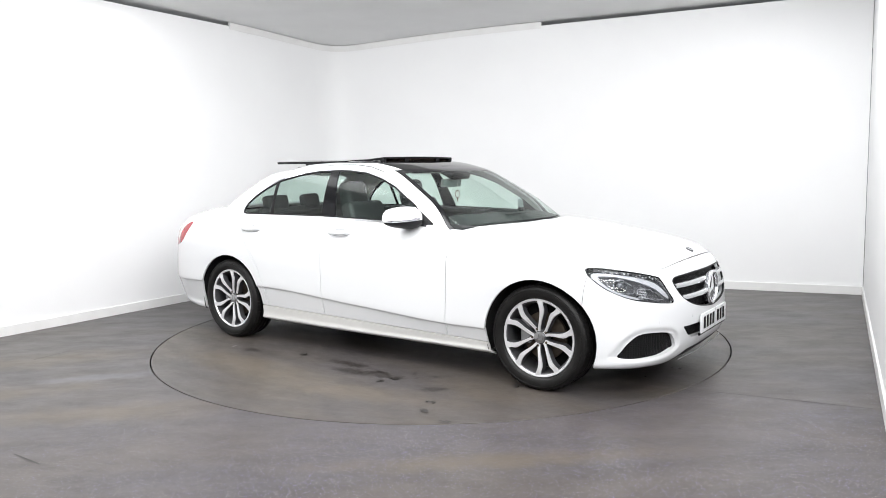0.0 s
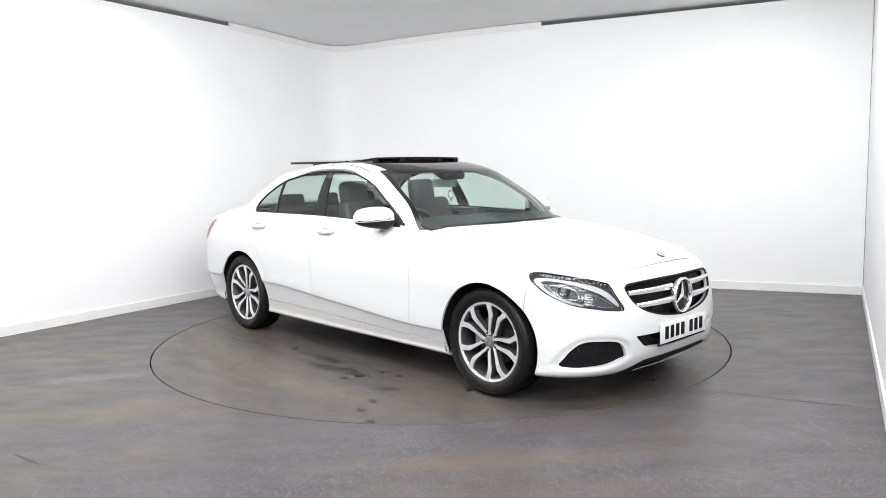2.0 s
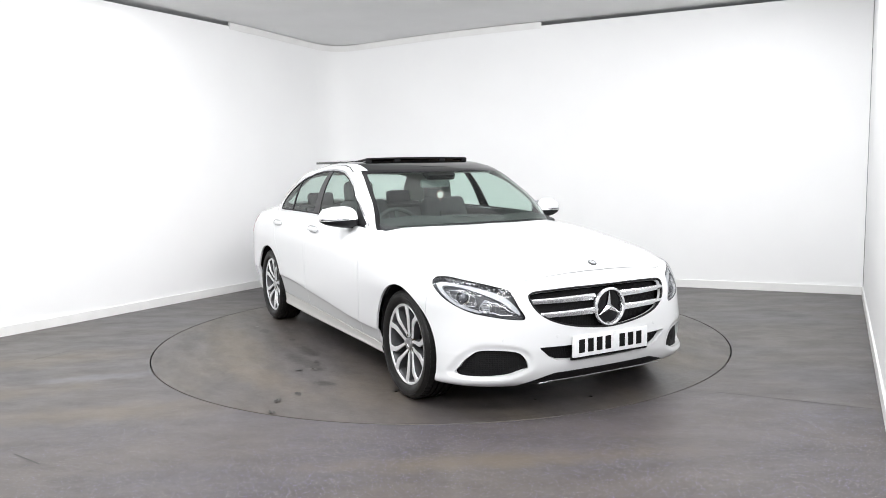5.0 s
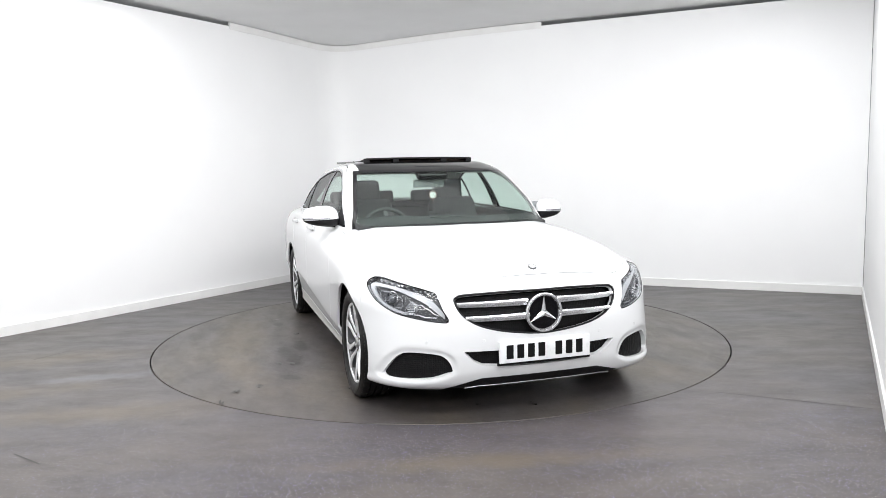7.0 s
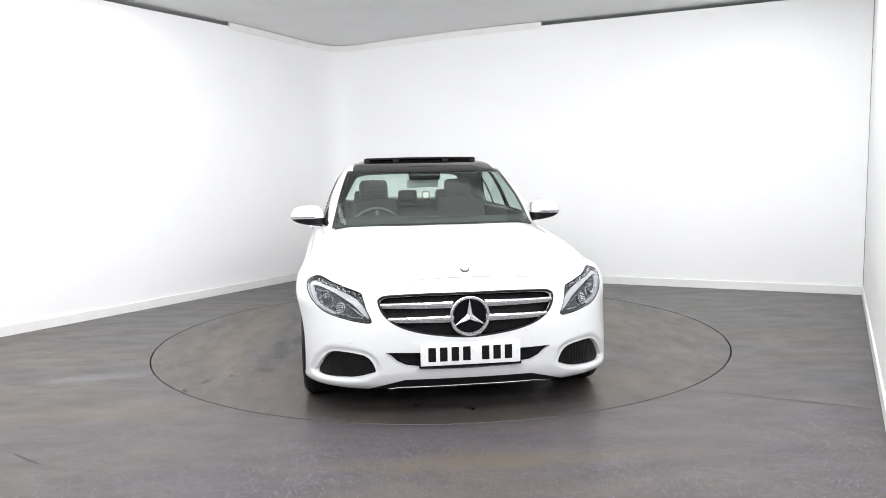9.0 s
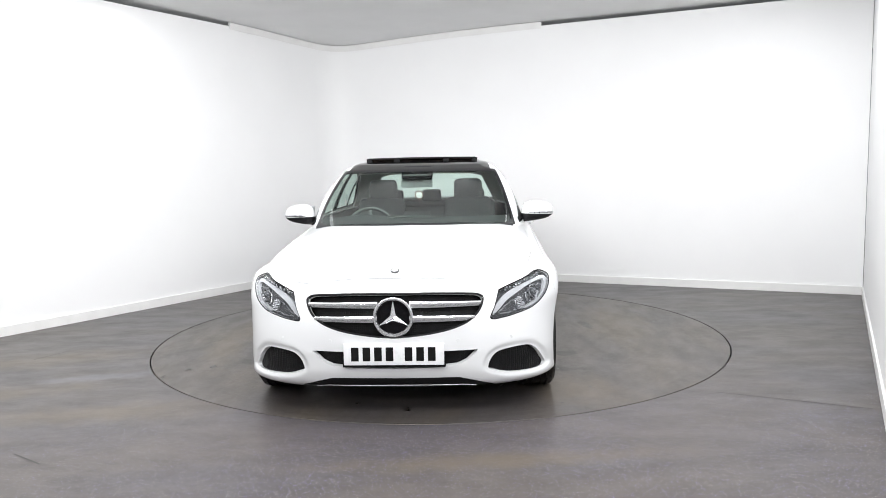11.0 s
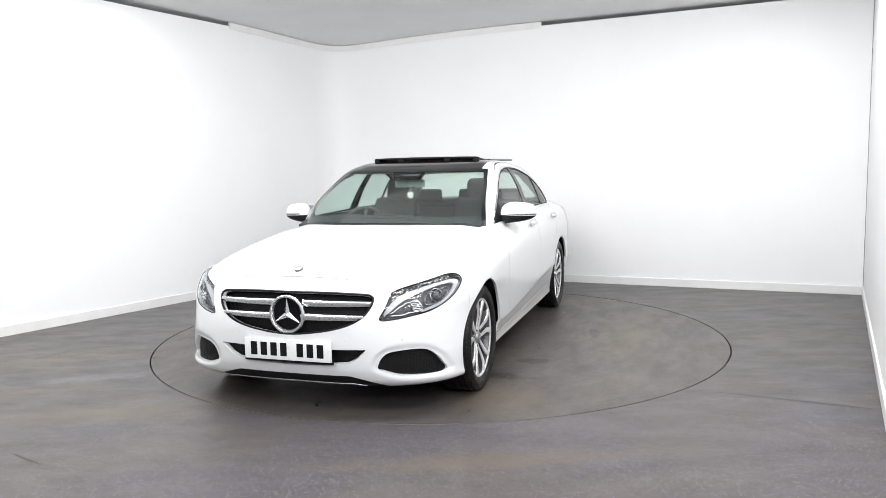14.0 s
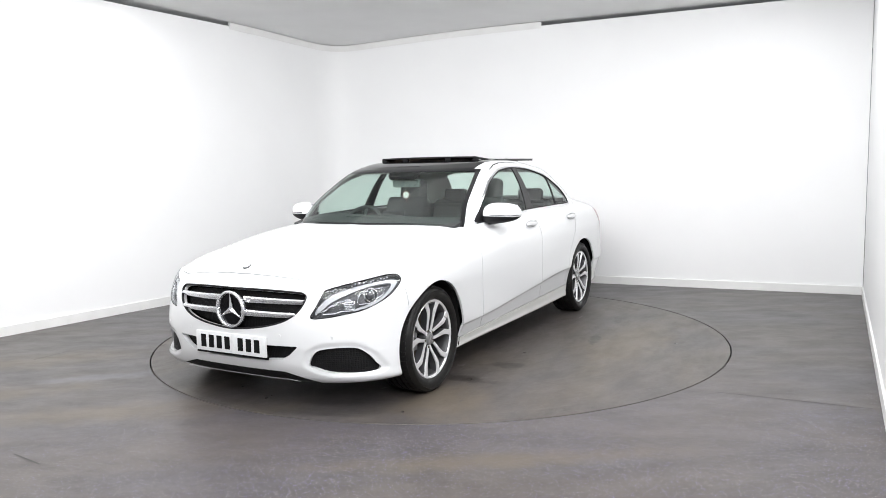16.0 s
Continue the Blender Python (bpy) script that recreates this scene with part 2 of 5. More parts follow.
# ---- mesh helpers ----
def mesh_ob(name, verts, faces, material, parent=None, label="", smooth=False, sharp=None):
    me = bpy.data.meshes.new(name)
    me.from_pydata([tuple(map(float, v)) for v in verts], [], [tuple(int(i) for i in f) for f in faces])
    me.materials.append(material)
    if smooth:
        me.polygons.foreach_set("use_smooth", [True] * len(me.polygons))
        if sharp:
            me.set_sharp_from_angle(angle=radians(sharp))
    me.update()
    ob = new(name, me)
    if parent is not None:
        ob.parent = parent
    if label:
        tagged(ob, label)
    return ob


def part(name, bm, material, parent, label="", smooth=True, sharp=35, m=None):
    """One bmesh as one mesh object under a thing or a part."""
    me = bpy.data.meshes.new(name)
    if m is not None:
        bm.transform(m)
    bmesh.ops.recalc_face_normals(bm, faces=bm.faces)
    bm.to_mesh(me)
    bm.free()
    me.materials.append(material)
    if smooth:
        me.polygons.foreach_set("use_smooth", [True] * len(me.polygons))
        me.set_sharp_from_angle(angle=radians(sharp))
    ob = new(name, me)
    if parent is not None:
        ob.parent = parent
    if label:
        tagged(ob, label)
    return ob


def box(sx, sy, sz, bevel=0.0, seg=3, at=(0, 0, 0)):
    bm = bmesh.new()
    bmesh.ops.create_cube(bm, size=1)
    bmesh.ops.scale(bm, vec=(sx, sy, sz), verts=bm.verts)
    if bevel:
        bmesh.ops.bevel(bm, geom=bm.edges[:], offset=bevel, segments=seg, profile=0.6, affect="EDGES")
    bmesh.ops.translate(bm, vec=at, verts=bm.verts)
    return bm


def lathe(profile, seg=64, axis="Y"):
    """Turn (radius, along) pairs about an axis."""
    bm = bmesh.new()
    rings = []
    for r, h in profile:
        ring = []
        for i in range(seg):
            a = 2 * math.pi * i / seg
            c, s = r * math.cos(a), r * math.sin(a)
            ring.append(bm.verts.new((c, h, s) if axis == "Y" else (c, s, h)))
        rings.append(ring)
    for a, b in zip(rings, rings[1:]):
        for i in range(seg):
            j = (i + 1) % seg
            bm.faces.new((a[i], a[j], b[j], b[i]))
    return bm


def extrude_outline(pts, depth):
    """A plate from a 2D outline in (x, z), from y=0 to y=depth."""
    bm = bmesh.new()
    a = [bm.verts.new((x, 0, z)) for x, z in pts]
    b = [bm.verts.new((x, depth, z)) for x, z in pts]
    n = len(pts)
    bm.faces.new(a)
    bm.faces.new(b[::-1])
    for i in range(n):
        bm.faces.new((a[i], b[i], b[(i + 1) % n], a[(i + 1) % n]))
    return bm


def tube(points, r, seg=10, closed=False):
    """A round bar along points."""
    bm = bmesh.new()
    P = [Vector(q) for q in points]
    n = len(P)
    rings = []
    for i, q in enumerate(P):
        a = P[(i - 1) % n] if closed or i else P[0]
        b = P[(i + 1) % n] if closed or i < n - 1 else P[-1]
        t = (b - a).normalized()
        u = t.cross(Vector((0, 0, 1)))
        if u.length < 1e-3:
            u = t.cross(Vector((0, 1, 0)))
        u.normalize()
        v = t.cross(u)
        rings.append([bm.verts.new(q + r * (math.cos(k) * u + math.sin(k) * v)) for k in (2 * math.pi * j / seg for j in range(seg))])
    for i in range(n if closed else n - 1):
        a, b = rings[i], rings[(i + 1) % n]
        for j in range(seg):
            k = (j + 1) % seg
            bm.faces.new((a[j], a[k], b[k], b[j]))
    if not closed:
        bm.faces.new(rings[0][::-1])
        bm.faces.new(rings[-1])
    return bm


# ---- room ----
R_TABLE = 2.2436
WALL_TOP, CEIL_Z = 2.995, 3.034
C_LB = np.array([-1.34, 3.96])  # left wall meets back wall, before rounding
P_LEFT = np.array([-5.38, -2.40])
P_BACK = np.array([4.29, 1.38])
P_RIGHT = np.array([2.06, -2.78])


def corner_path():
    """Plan of the left wall, the rounded corner and the back wall."""
    d1 = (P_LEFT - C_LB) / np.linalg.norm(P_LEFT - C_LB)
    d2 = (P_BACK - C_LB) / np.linalg.norm(P_BACK - C_LB)
    cut = 0.36
    a, b = C_LB + d1 * cut, C_LB + d2 * cut
    curve = [(1 - k) ** 2 * a + 2 * k * (1 - k) * C_LB + k * k * b for k in np.linspace(0, 1, 17)]
    return [P_LEFT, *curve, P_BACK]


def ceil_z(x, y):
    """The ceiling sheet hangs a little lower over the rounded corner."""
    return CEIL_Z - 0.055 * np.exp(-((np.hypot(x - C_LB[0], y - C_LB[1]) / 1.25) ** 2))


def wall_strip(name, path, z0, z1, thick, material, label="", offset=0.0, kind="structure"):
    """An upright strip along a plan path; the room lies on its right-hand side."""
    P = np.array(path, float)
    T = np.gradient(P, axis=0)
    Nn = []
    for i in range(len(P)):
        e = []
        if i:
            e.append(P[i] - P[i - 1])
        if i < len(P) - 1:
            e.append(P[i + 1] - P[i])
        n = sum(np.array([q[1], -q[0]]) / np.linalg.norm(q) for q in e)
        Nn.append(n / np.linalg.norm(n))
    Nn = np.array(Nn)
    A, B = P + Nn * offset, P + Nn * (offset - thick)
    n = len(P)
    low = [min(z1, ceil_z(*q) - 0.004) for q in P] if z1 < 3.04 else [z1] * n
    V = [(*q, z0 - z1 + t if z0 > 1 else z0) for q, t in zip(A, low)] + [(*q, t) for q, t in zip(A, low)]
    V += [(*q, z0 - z1 + t if z0 > 1 else z0) for q, t in zip(B, low)] + [(*q, t) for q, t in zip(B, low)]
    F = []
    for i in range(n - 1):
        F += [(i, i + 1, n + i + 1, n + i), (2 * n + i + 1, 2 * n + i, 3 * n + i, 3 * n + i + 1),
              (n + i, n + i + 1, 3 * n + i + 1, 3 * n + i), (i + 1, i, 2 * n + i, 2 * n + i + 1)]
    F += [(0, n, 3 * n, 2 * n), (n - 1, 3 * n - 1, 4 * n - 1, 2 * n - 1)]
    ob = mesh_ob(name, V, F, material, None, label, True, 30)
    return tagged(ob, label, "", "", kind)


def build_room():
    path = corner_path()
    wall_strip("wall_north", path, -0.02, WALL_TOP, 0.12, M_WALL, "smooth white painted studio wall with a rounded corner")
    wall_strip("baseboard", path, 0.0, 0.085, 0.016, M_TRIM, "low white painted skirting board along the wall", 0.016)
    # strip that closes the gap to the ceiling round the corner
    d1 = (P_LEFT - C_LB) / np.linalg.norm(P_LEFT - C_LB)
    d2 = (P_BACK - C_LB) / np.linalg.norm(P_BACK - C_LB)
    inner = [C_LB + d1 * 1.77, C_LB + d1 * 1.4, C_LB + d1 * 1.05, *path[1:-1], *[C_LB + d2 * k for k in (0.9, 1.3, 1.7, 2.2, 2.83)]]
    wall_strip("trim", inner, 2.955, CEIL_Z - 0.004, 0.03, M_TRIM, "white strip between the corner wall and the ceiling", 0.008)
    right = [P_BACK + np.array([0.003, -0.006]), P_RIGHT]
    wall_strip("wall_east", right, -0.02, WALL_TOP, 0.12, M_WALL, "smooth white painted side wall")
    wall_strip("baseboard", right, 0.0, 0.085, 0.014, M_TRIM, "low white painted skirting board along the side wall", 0.014)
    rest = [P_RIGHT + np.array([0.12, 0.0]), (5.2, -3.4), (5.2, -8.6), (-5.38, -8.6), P_LEFT + np.array([0, -0.004])]
    for name, a, b in zip(("wall_southeast", "wall_outer", "wall_south", "wall_west"), rest, rest[1:]):
        wall_strip(name, [a, b], -0.02, 3.10, 0.12, M_WALL, "plain white painted studio wall")
    # ceiling, reaching past the wall tops
    xs, ys = np.linspace(-7, 6.5, 55), np.linspace(-8.8, 6, 60)
    V = [(x, y, ceil_z(x, y)) for y in ys for x in xs]
    V += [(x, y, CEIL_Z + 0.12) for x, y in ((-7, -8.8), (6.5, -8.8), (6.5, 6), (-7, 6))]
    F = [(j * 55 + i, (j + 1) * 55 + i, (j + 1) * 55 + i + 1, j * 55 + i + 1) for j in range(59) for i in range(54)]
    F.append((3300, 3301, 3302, 3303))
    tagged(mesh_ob("ceiling", V, F, M_CEIL, None, "", True, 30), "pale grey ceiling sheet with a shadow gap at the walls", "", "", "structure")
    # floor with a round hole for the platter
    n = 160
    V, F = [], []
    for k in range(n):
        a = 2 * math.pi * k / n
        c, s = math.cos(a), math.sin(a)
        q = min(9.0 / max(abs(c), 1e-6), 9.0 / max(abs(s), 1e-6))
        V += [((R_TABLE + 0.004) * c, (R_TABLE + 0.004) * s, 0), (q * c, q * s, 0), ((R_TABLE + 0.004) * c, (R_TABLE + 0.004) * s, -0.05)]
    for k in range(n):
        j = (k + 1) % n
        F += [(3 * k, 3 * k + 1, 3 * j + 1, 3 * j), (3 * k, 3 * j, 3 * j + 2, 3 * k + 2)]
    tagged(mesh_ob("floor", V, F, M_FLOOR), "worn grey-brown resin floor with fine grit", "", "", "structure")
    for i, (a, b) in enumerate((((1.62, -1.78), (2.34, -2.14)), ((-3.01, -0.65), (-2.87, -0.39)), ((-2.09, -2.54), (-1.89, -2.68)))):
        a, b = np.array(a), np.array(b)
        d = (b - a) / np.linalg.norm(b - a)
        nn = np.array([-d[1], d[0]]) * 0.004
        jv = [(*(a + nn), 0.0015), (*(a - nn), 0.0015), (*(b - nn), 0.0015), (*(b + nn), 0.0015)]
        tagged(mesh_ob("floor_joint", jv, [(0, 1, 2, 3)], M_SCUFF), "thin dark joint line in the resin floor", "", "", "structure")
    V = [(x, y, -0.052) for x, y in ((-3, -3), (3, -3), (3, 3), (-3, 3))]
    tagged(mesh_ob("turntable_pit", V, [(0, 1, 2, 3)], M_SEAM), "dark pit under the turntable joint", "", "", "structure")


def build_turntable():
    root = tagged(new("turntable"), "round grey resin-coated turntable set flush in the floor", "turntable")
    bm = lathe([(R_TABLE - 0.005, -0.045), (R_TABLE - 0.005, -0.003), (R_TABLE - 0.007, 0.0)], 160, "Z")
    top = [v for v in bm.verts if v.co.z > -0.001]
    top.sort(key=lambda v: math.atan2(v.co.y, v.co.x))
    bm.faces.new(top)
    part("platter", bm, M_PLATTER, root)

    def blot(name, x, y, rx, ry, turn, material, z):
        k = 22
        pts = []
        for i in range(k):
            a = 2 * math.pi * i / k
            r = 1 + 0.35 * noise.noise((x * 9 + math.cos(a) * 1.3, y * 9 + math.sin(a) * 1.3, 0.3))
            u, v = rx * r * math.cos(a), ry * r * math.sin(a)
            pts.append((x + u * math.cos(turn) - v * math.sin(turn), y + u * math.sin(turn) + v * math.cos(turn), z))
        mesh_ob(name, pts, [list(range(k))], material, root)

    for k in range(26):
        a, r = random.uniform(0, 6.28), R_TABLE * math.sqrt(random.uniform(0.02, 0.9))
        size = random.choice((0.006, 0.009, 0.014, 0.02))
        blot("oil_stain", r * math.cos(a), r * math.sin(a), size * 1.8, size, random.uniform(0, 3), M_OIL, 0.0012 + 0.0001 * k)
    for x, y, rx in ((0.51, -1.37, 0.030), (0.55, -1.28, 0.034), (0.36, -1.20, 0.018), (-0.44, -1.13, 0.035), (0.75, -1.1, 0.024)):
        blot("oil_stain", x, y, rx, rx * 0.5, 0.4, M_OIL, 0.005)
    for k in range(5):
        a, r = random.uniform(0, 6.28), R_TABLE * random.uniform(0.4, 0.95)
        blot("pale_chip", r * math.cos(a), r * math.sin(a), 0.03, 0.006, random.uniform(0, 3), M_CHIP, 0.006)
    a = radians(-53.9)
    for off, rx in ((0.0, 0.035), (0.012, 0.02)):
        blot("rim_mark", (R_TABLE - 0.03) * math.cos(a + off), (R_TABLE - 0.03) * math.sin(a + off), rx, 0.006, a + 0.9, M_SCUFF, 0.0065 + off * 0.01)
    return root


build_room()
turntable = build_turntable()


# ---- car body form ----
# car space: x forward, y to the car's left, z up, origin on the ground midway between the axles
def knots(x, xs, ys):
    """Smooth curve through a few knots (monotone cubic)."""
    xs, ys, x = np.array(xs, float), np.array(ys, float), np.asarray(x, float)
    h, d = np.diff(xs), np.diff(ys) / np.diff(xs)
    m = np.zeros(len(xs))
    m[0], m[-1] = d[0], d[-1]
    for i in range(1, len(xs) - 1):
        if d[i - 1] * d[i] > 0:
            w1, w2 = 2 * h[i] + h[i - 1], h[i] + 2 * h[i - 1]
            m[i] = (w1 + w2) / (w1 / d[i - 1] + w2 / d[i])
    x = np.clip(x, xs[0], xs[-1])
    i = np.clip(np.searchsorted(xs, x) - 1, 0, len(xs) - 2)
    t = (x - xs[i]) / h[i]
    return ((1 + 2 * t) * (1 - t) ** 2 * ys[i] + t * (1 - t) ** 2 * h[i] * m[i] + t * t * (3 - 2 * t) * ys[i + 1] + t * t * (t - 1) * h[i] * m[i + 1])


def plan_line(s, xf, xa, pf, w, xb, pr, xr):
    """Half plan outline from nose centre (s=0) along the left side to tail centre (s=1): two superellipse ends and a straight."""
    a, b = 0.36, 0.68
    x, y = np.zeros_like(s), np.zeros_like(s)
    f = s <= a
    ph = (1 - s[f] / a) * np.pi / 2
    x[f], y[f] = xa + (xf - xa) * np.sin(ph) ** (2 / pf), w * np.cos(ph) ** (2 / pf)
    m = (s > a) & (s < b)
    x[m], y[m] = xa + (xb - xa) * (s[m] - a) / (b - a), w
    r = s >= b
    ph = (s[r] - b) / (1 - b) * np.pi / 2
    x[r], y[r] = xb + (xr - xb) * np.sin(ph) ** (2 / pr), w * np.cos(ph) ** (2 / pr)
    return x, y


def loft(lines, n_s, n_v, mirror=True):
    """Skin a stack of lines (each an array of points) with a smooth curve across them; mirrored to the right side."""
    L = np.array(lines)
    k = len(L)
    rows = []
    ext = np.concatenate([2 * L[:1] - L[1:2], L, 2 * L[-1:] - L[-2:-1]])
    for i in range(k - 1):
        p0, p1, p2, p3 = ext[i:i + 4]
        for t in np.arange(n_v) / n_v:
            rows.append(0.5 * (2 * p1 + (p2 - p0) * t + (2 * p0 - 5 * p1 + 4 * p2 - p3) * t * t + (3 * p1 - p0 - 3 * p2 + p3) * t ** 3))
    rows.append(L[-1])
    G = np.array(rows)
    nr, nc = G.shape[:2]
    right = G[:, 1:-1][:, ::-1] * np.array([1, -1, 1])
    G = np.concatenate([G, right], axis=1)  # closed ring: left side, then right side back to the nose
    nc = G.shape[1]
    V = G.reshape(-1, 3)
    idx = np.arange(nr * nc).reshape(nr, nc)
    a, b = idx[:-1], idx[1:]
    a2, b2 = np.roll(a, -1, 1), np.roll(b, -1, 1)
    q = np.stack([a, b, b2, a2], -1).reshape(-1, 4)
    # split along the shorter diagonal
    d1 = np.linalg.norm(V[q[:, 0]] - V[q[:, 2]], axis=1)
    d2 = np.linalg.norm(V[q[:, 1]] - V[q[:, 3]], axis=1)
    sh = d1 <= d2
    T = np.concatenate([q[sh][:, [0, 1, 2]], q[sh][:, [0, 2, 3]], q[~sh][:, [0, 1, 3]], q[~sh][:, [1, 2, 3]]])
    return V, T


def sd_poly(P, poly):
    """Signed distance (inside negative) of 2D points from a closed polygon."""
    P, Q = np.asarray(P, float), np.asarray(poly, float)
    d = np.full(len(P), 1e9)
    inside = np.zeros(len(P), bool)
    for a, b in zip(Q, np.roll(Q, -1, 0)):
        e, w = b - a, P - a
        t = np.clip((w @ e) / (e @ e + 1e-12), 0, 1)
        d = np.minimum(d, np.hypot(*(w - t[:, None] * e).T))
        c = (a[1] > P[:, 1]) != (b[1] > P[:, 1])
        with np.errstate(divide="ignore", invalid="ignore"):
            xi = a[0] + (P[:, 1] - a[1]) * (b[0] - a[0]) / (b[1] - a[1])
        inside ^= c & (P[:, 0] < xi)
    return np.where(inside, -d, d)


def soft(poly, n=5):
    """A closed polygon rounded by a smooth curve through its corners."""
    Q = np.array(poly, float)
    out = []
    k = len(Q)
    for i in range(k):
        p0, p1, p2, p3 = Q[i - 1], Q[i], Q[(i + 1) % k], Q[(i + 2) % k]
        for t in np.arange(n) / n:
            out.append(0.5 * (2 * p1 + (p2 - p0) * t + (2 * p0 - 5 * p1 + 4 * p2 - p3) * t * t + (3 * p1 - p0 - 3 * p2 + p3) * t ** 3))
    return np.array(out)


def body_lines():
    s = np.linspace(0, 1, 260)
    out = []
    #       nose  cap   pf   half  cap   pr   tail
    rows = ((2.03, 1.48, 2.6, 0.78, -1.7, 2.6, -2.28, (-2.4, -1.8, 0, 1.6, 2.2), (0.24, 0.20, 0.165, 0.16, 0.135)),
            (2.12, 1.48, 3.3, 0.850, -1.7, 2.8, -2.42, (-2.4, -1.8, 0, 1.6, 1.9, 2.2), (0.27, 0.215, 0.19, 0.19, 0.188, 0.180)),
            (2.175, 1.48, 3.1, 0.858, -1.7, 2.9, -2.46, (-2.4, -1, 0.9, 1.4, 2.2), (0.31, 0.255, 0.228, 0.24, 0.262)),
            (2.196, 1.48, 2.85, 0.890, -1.7, 3.0, -2.475, (-2.4, -1, 0, 0.9, 1.4, 2.2), (0.425, 0.428, 0.376, 0.332, 0.336, 0.345)),
            (2.208, 1.48, 2.65, 0.903, -1.7, 3.0, -2.485, (-2.4, -1, 0, 0.9, 1.4, 2.2), (0.46, 0.463, 0.408, 0.362, 0.366, 0.40)),
            (2.212, 1.48, 2.45, 0.905, -1.68, 3.0, -2.488, (-2.4, 0, 2.2), (0.57, 0.55, 0.52)),
            (2.192, 1.48, 2.38, 0.908, -1.66, 2.95, -2.478, (-2.4, 0, 1.5, 2.2), (0.70, 0.69, 0.645, 0.615)),
            (2.152, 1.42, 2.32, 0.902, -1.66, 2.9, -2.465, (-2.4, 0, 1.5, 2.2), (0.81, 0.81, 0.735, 0.71)),
            (2.115, 1.30, 2.35, 0.868, -1.6, 2.8, -2.45, (-2.4, -1.9, -1, 0, 1.0, 1.6, 2.15), (0.90, 0.925, 0.92, 0.885, 0.805, 0.762, 0.752)),
            (2.055, 1.22, 2.25, 0.795, -1.5, 2.8, -2.42, (-2.4, -1.9, -1, 0, 1.0, 1.6, 2.1), (0.955, 0.985, 0.985, 0.96, 0.885, 0.815, 0.798)),
            (1.92, 1.10, 2.15, 0.52, -1.4, 2.8, -2.36, (-2.3, -1.9, -1.6, 0, 1.0, 1.5, 1.92), (1.01, 1.052, 1.055, 1.01, 0.955, 0.893, 0.843)),
            (1.72, 1.0, 2.0, 0.0, -1.4, 2.0, -2.25, (-2.3, -1.9, -1.6, 0, 1.0, 1.5, 1.75), (1.035, 1.072, 1.075, 1.02, 0.972, 0.922, 0.882)))
    for xf, xa, pf, w, xb, pr, xr, zx, zz in rows:
        x, y = plan_line(s, xf, xa, pf, w, xb, pr, xr)
        z = knots(x, zx, zz)
        # slight swell over the wheels
        y = y * (1 + 0.028 * np.exp(-(((x - 1.5) / 0.36) ** 2)) * np.clip((0.80 - z) / 0.1, 0, 1))
        # the bumper flares out again ahead of the wheel arch
        t = np.clip((x - 1.25) / 0.4, 0, 1)
        y = y * (1 + 0.038 * t * t * (3 - 2 * t) * np.clip((0.36 - z) / 0.1, 0, 1))
        out.append(np.stack([x, y, z], -1))
    return out


def cabin_lines():
    s = np.linspace(0, 1, 130)
    rows = ((1.04, 0.30, 2.5, 0.815, -1.1, 2.7, -1.98, (-1.98, -1.5, -1.0, 0.2, 0.7, 1.04), (1.045, 0.99, 0.955, 0.925, 0.90, 0.945)),
            (0.80, 0.22, 2.55, 0.755, -1.05, 2.8, -1.79, (-1.79, -1.0, 0.2, 0.8), (1.14, 1.12, 1.10, 1.085)),
            (0.58, 0.12, 2.6, 0.700, -0.98, 2.8, -1.60, (-1.6, -0.9, 0.1, 0.6), (1.235, 1.235, 1.22, 1.205)),
            (0.36, 0.0, 2.7, 0.630, -0.90, 2.9, -1.38, (-1.4, -0.8, -0.2, 0.36), (1.325, 1.335, 1.335, 1.315)),
            (0.22, -0.08, 2.7, 0.565, -0.80, 2.8, -1.18, (-1.18, -0.6, -0.2, 0.22), (1.352, 1.386, 1.386, 1.362)),
            (0.08, -0.10, 2.6, 0.44, -0.7, 2.4, -0.98, (-0.98, -0.5, -0.2, 0.08), (1.402, 1.420, 1.418, 1.395)),
            (-0.10, -0.15, 2.3, 0.0, -0.5, 2.2, -0.70, (-0.7, -0.4, -0.1), (1.425, 1.434, 1.428)))
    out = []
    for xf, xa, pf, w, xb, pr, xr, zx, zz in rows:
        x, y = plan_line(s, xf, xa, pf, w, xb, pr, xr)
        out.append(np.stack([x, y, knots(x, zx, zz)], -1))
    return out


def scooped(form):
    """The bumper is drawn in round its side grilles, under a soft brow."""
    V, T = form
    V = V.copy()
    scoop = soft(((0.478, 0.30), (0.505, 0.362), (0.570, 0.394), (0.71, 0.400), (0.785, 0.362), (0.826, 0.30), (0.836, 0.246), (0.735, 0.230), (0.60, 0.234), (0.51, 0.262)), 6)
    near = (V[:, 0] > 1.5) & (V[:, 2] > 0.15) & (V[:, 2] < 0.5)
    d = sd_poly(np.stack([np.abs(V[near, 1]), V[near, 2]], -1), scoop)
    k = np.clip(0.5 - d / 0.026, 0, 1) * np.clip((V[near, 0] - 1.72) / 0.12, 0, 1)
    way = V[near, :2] - np.array([1.1, 0.0])
    way /= np.linalg.norm(way, axis=1, keepdims=True)
    V[near, :2] -= 0.012 * (k * k * (3 - 2 * k))[:, None] * way
    return V, T


BODY = scooped(loft(body_lines(), 260, 9))
CABIN = loft(cabin_lines(), 130, 8)
# end of form


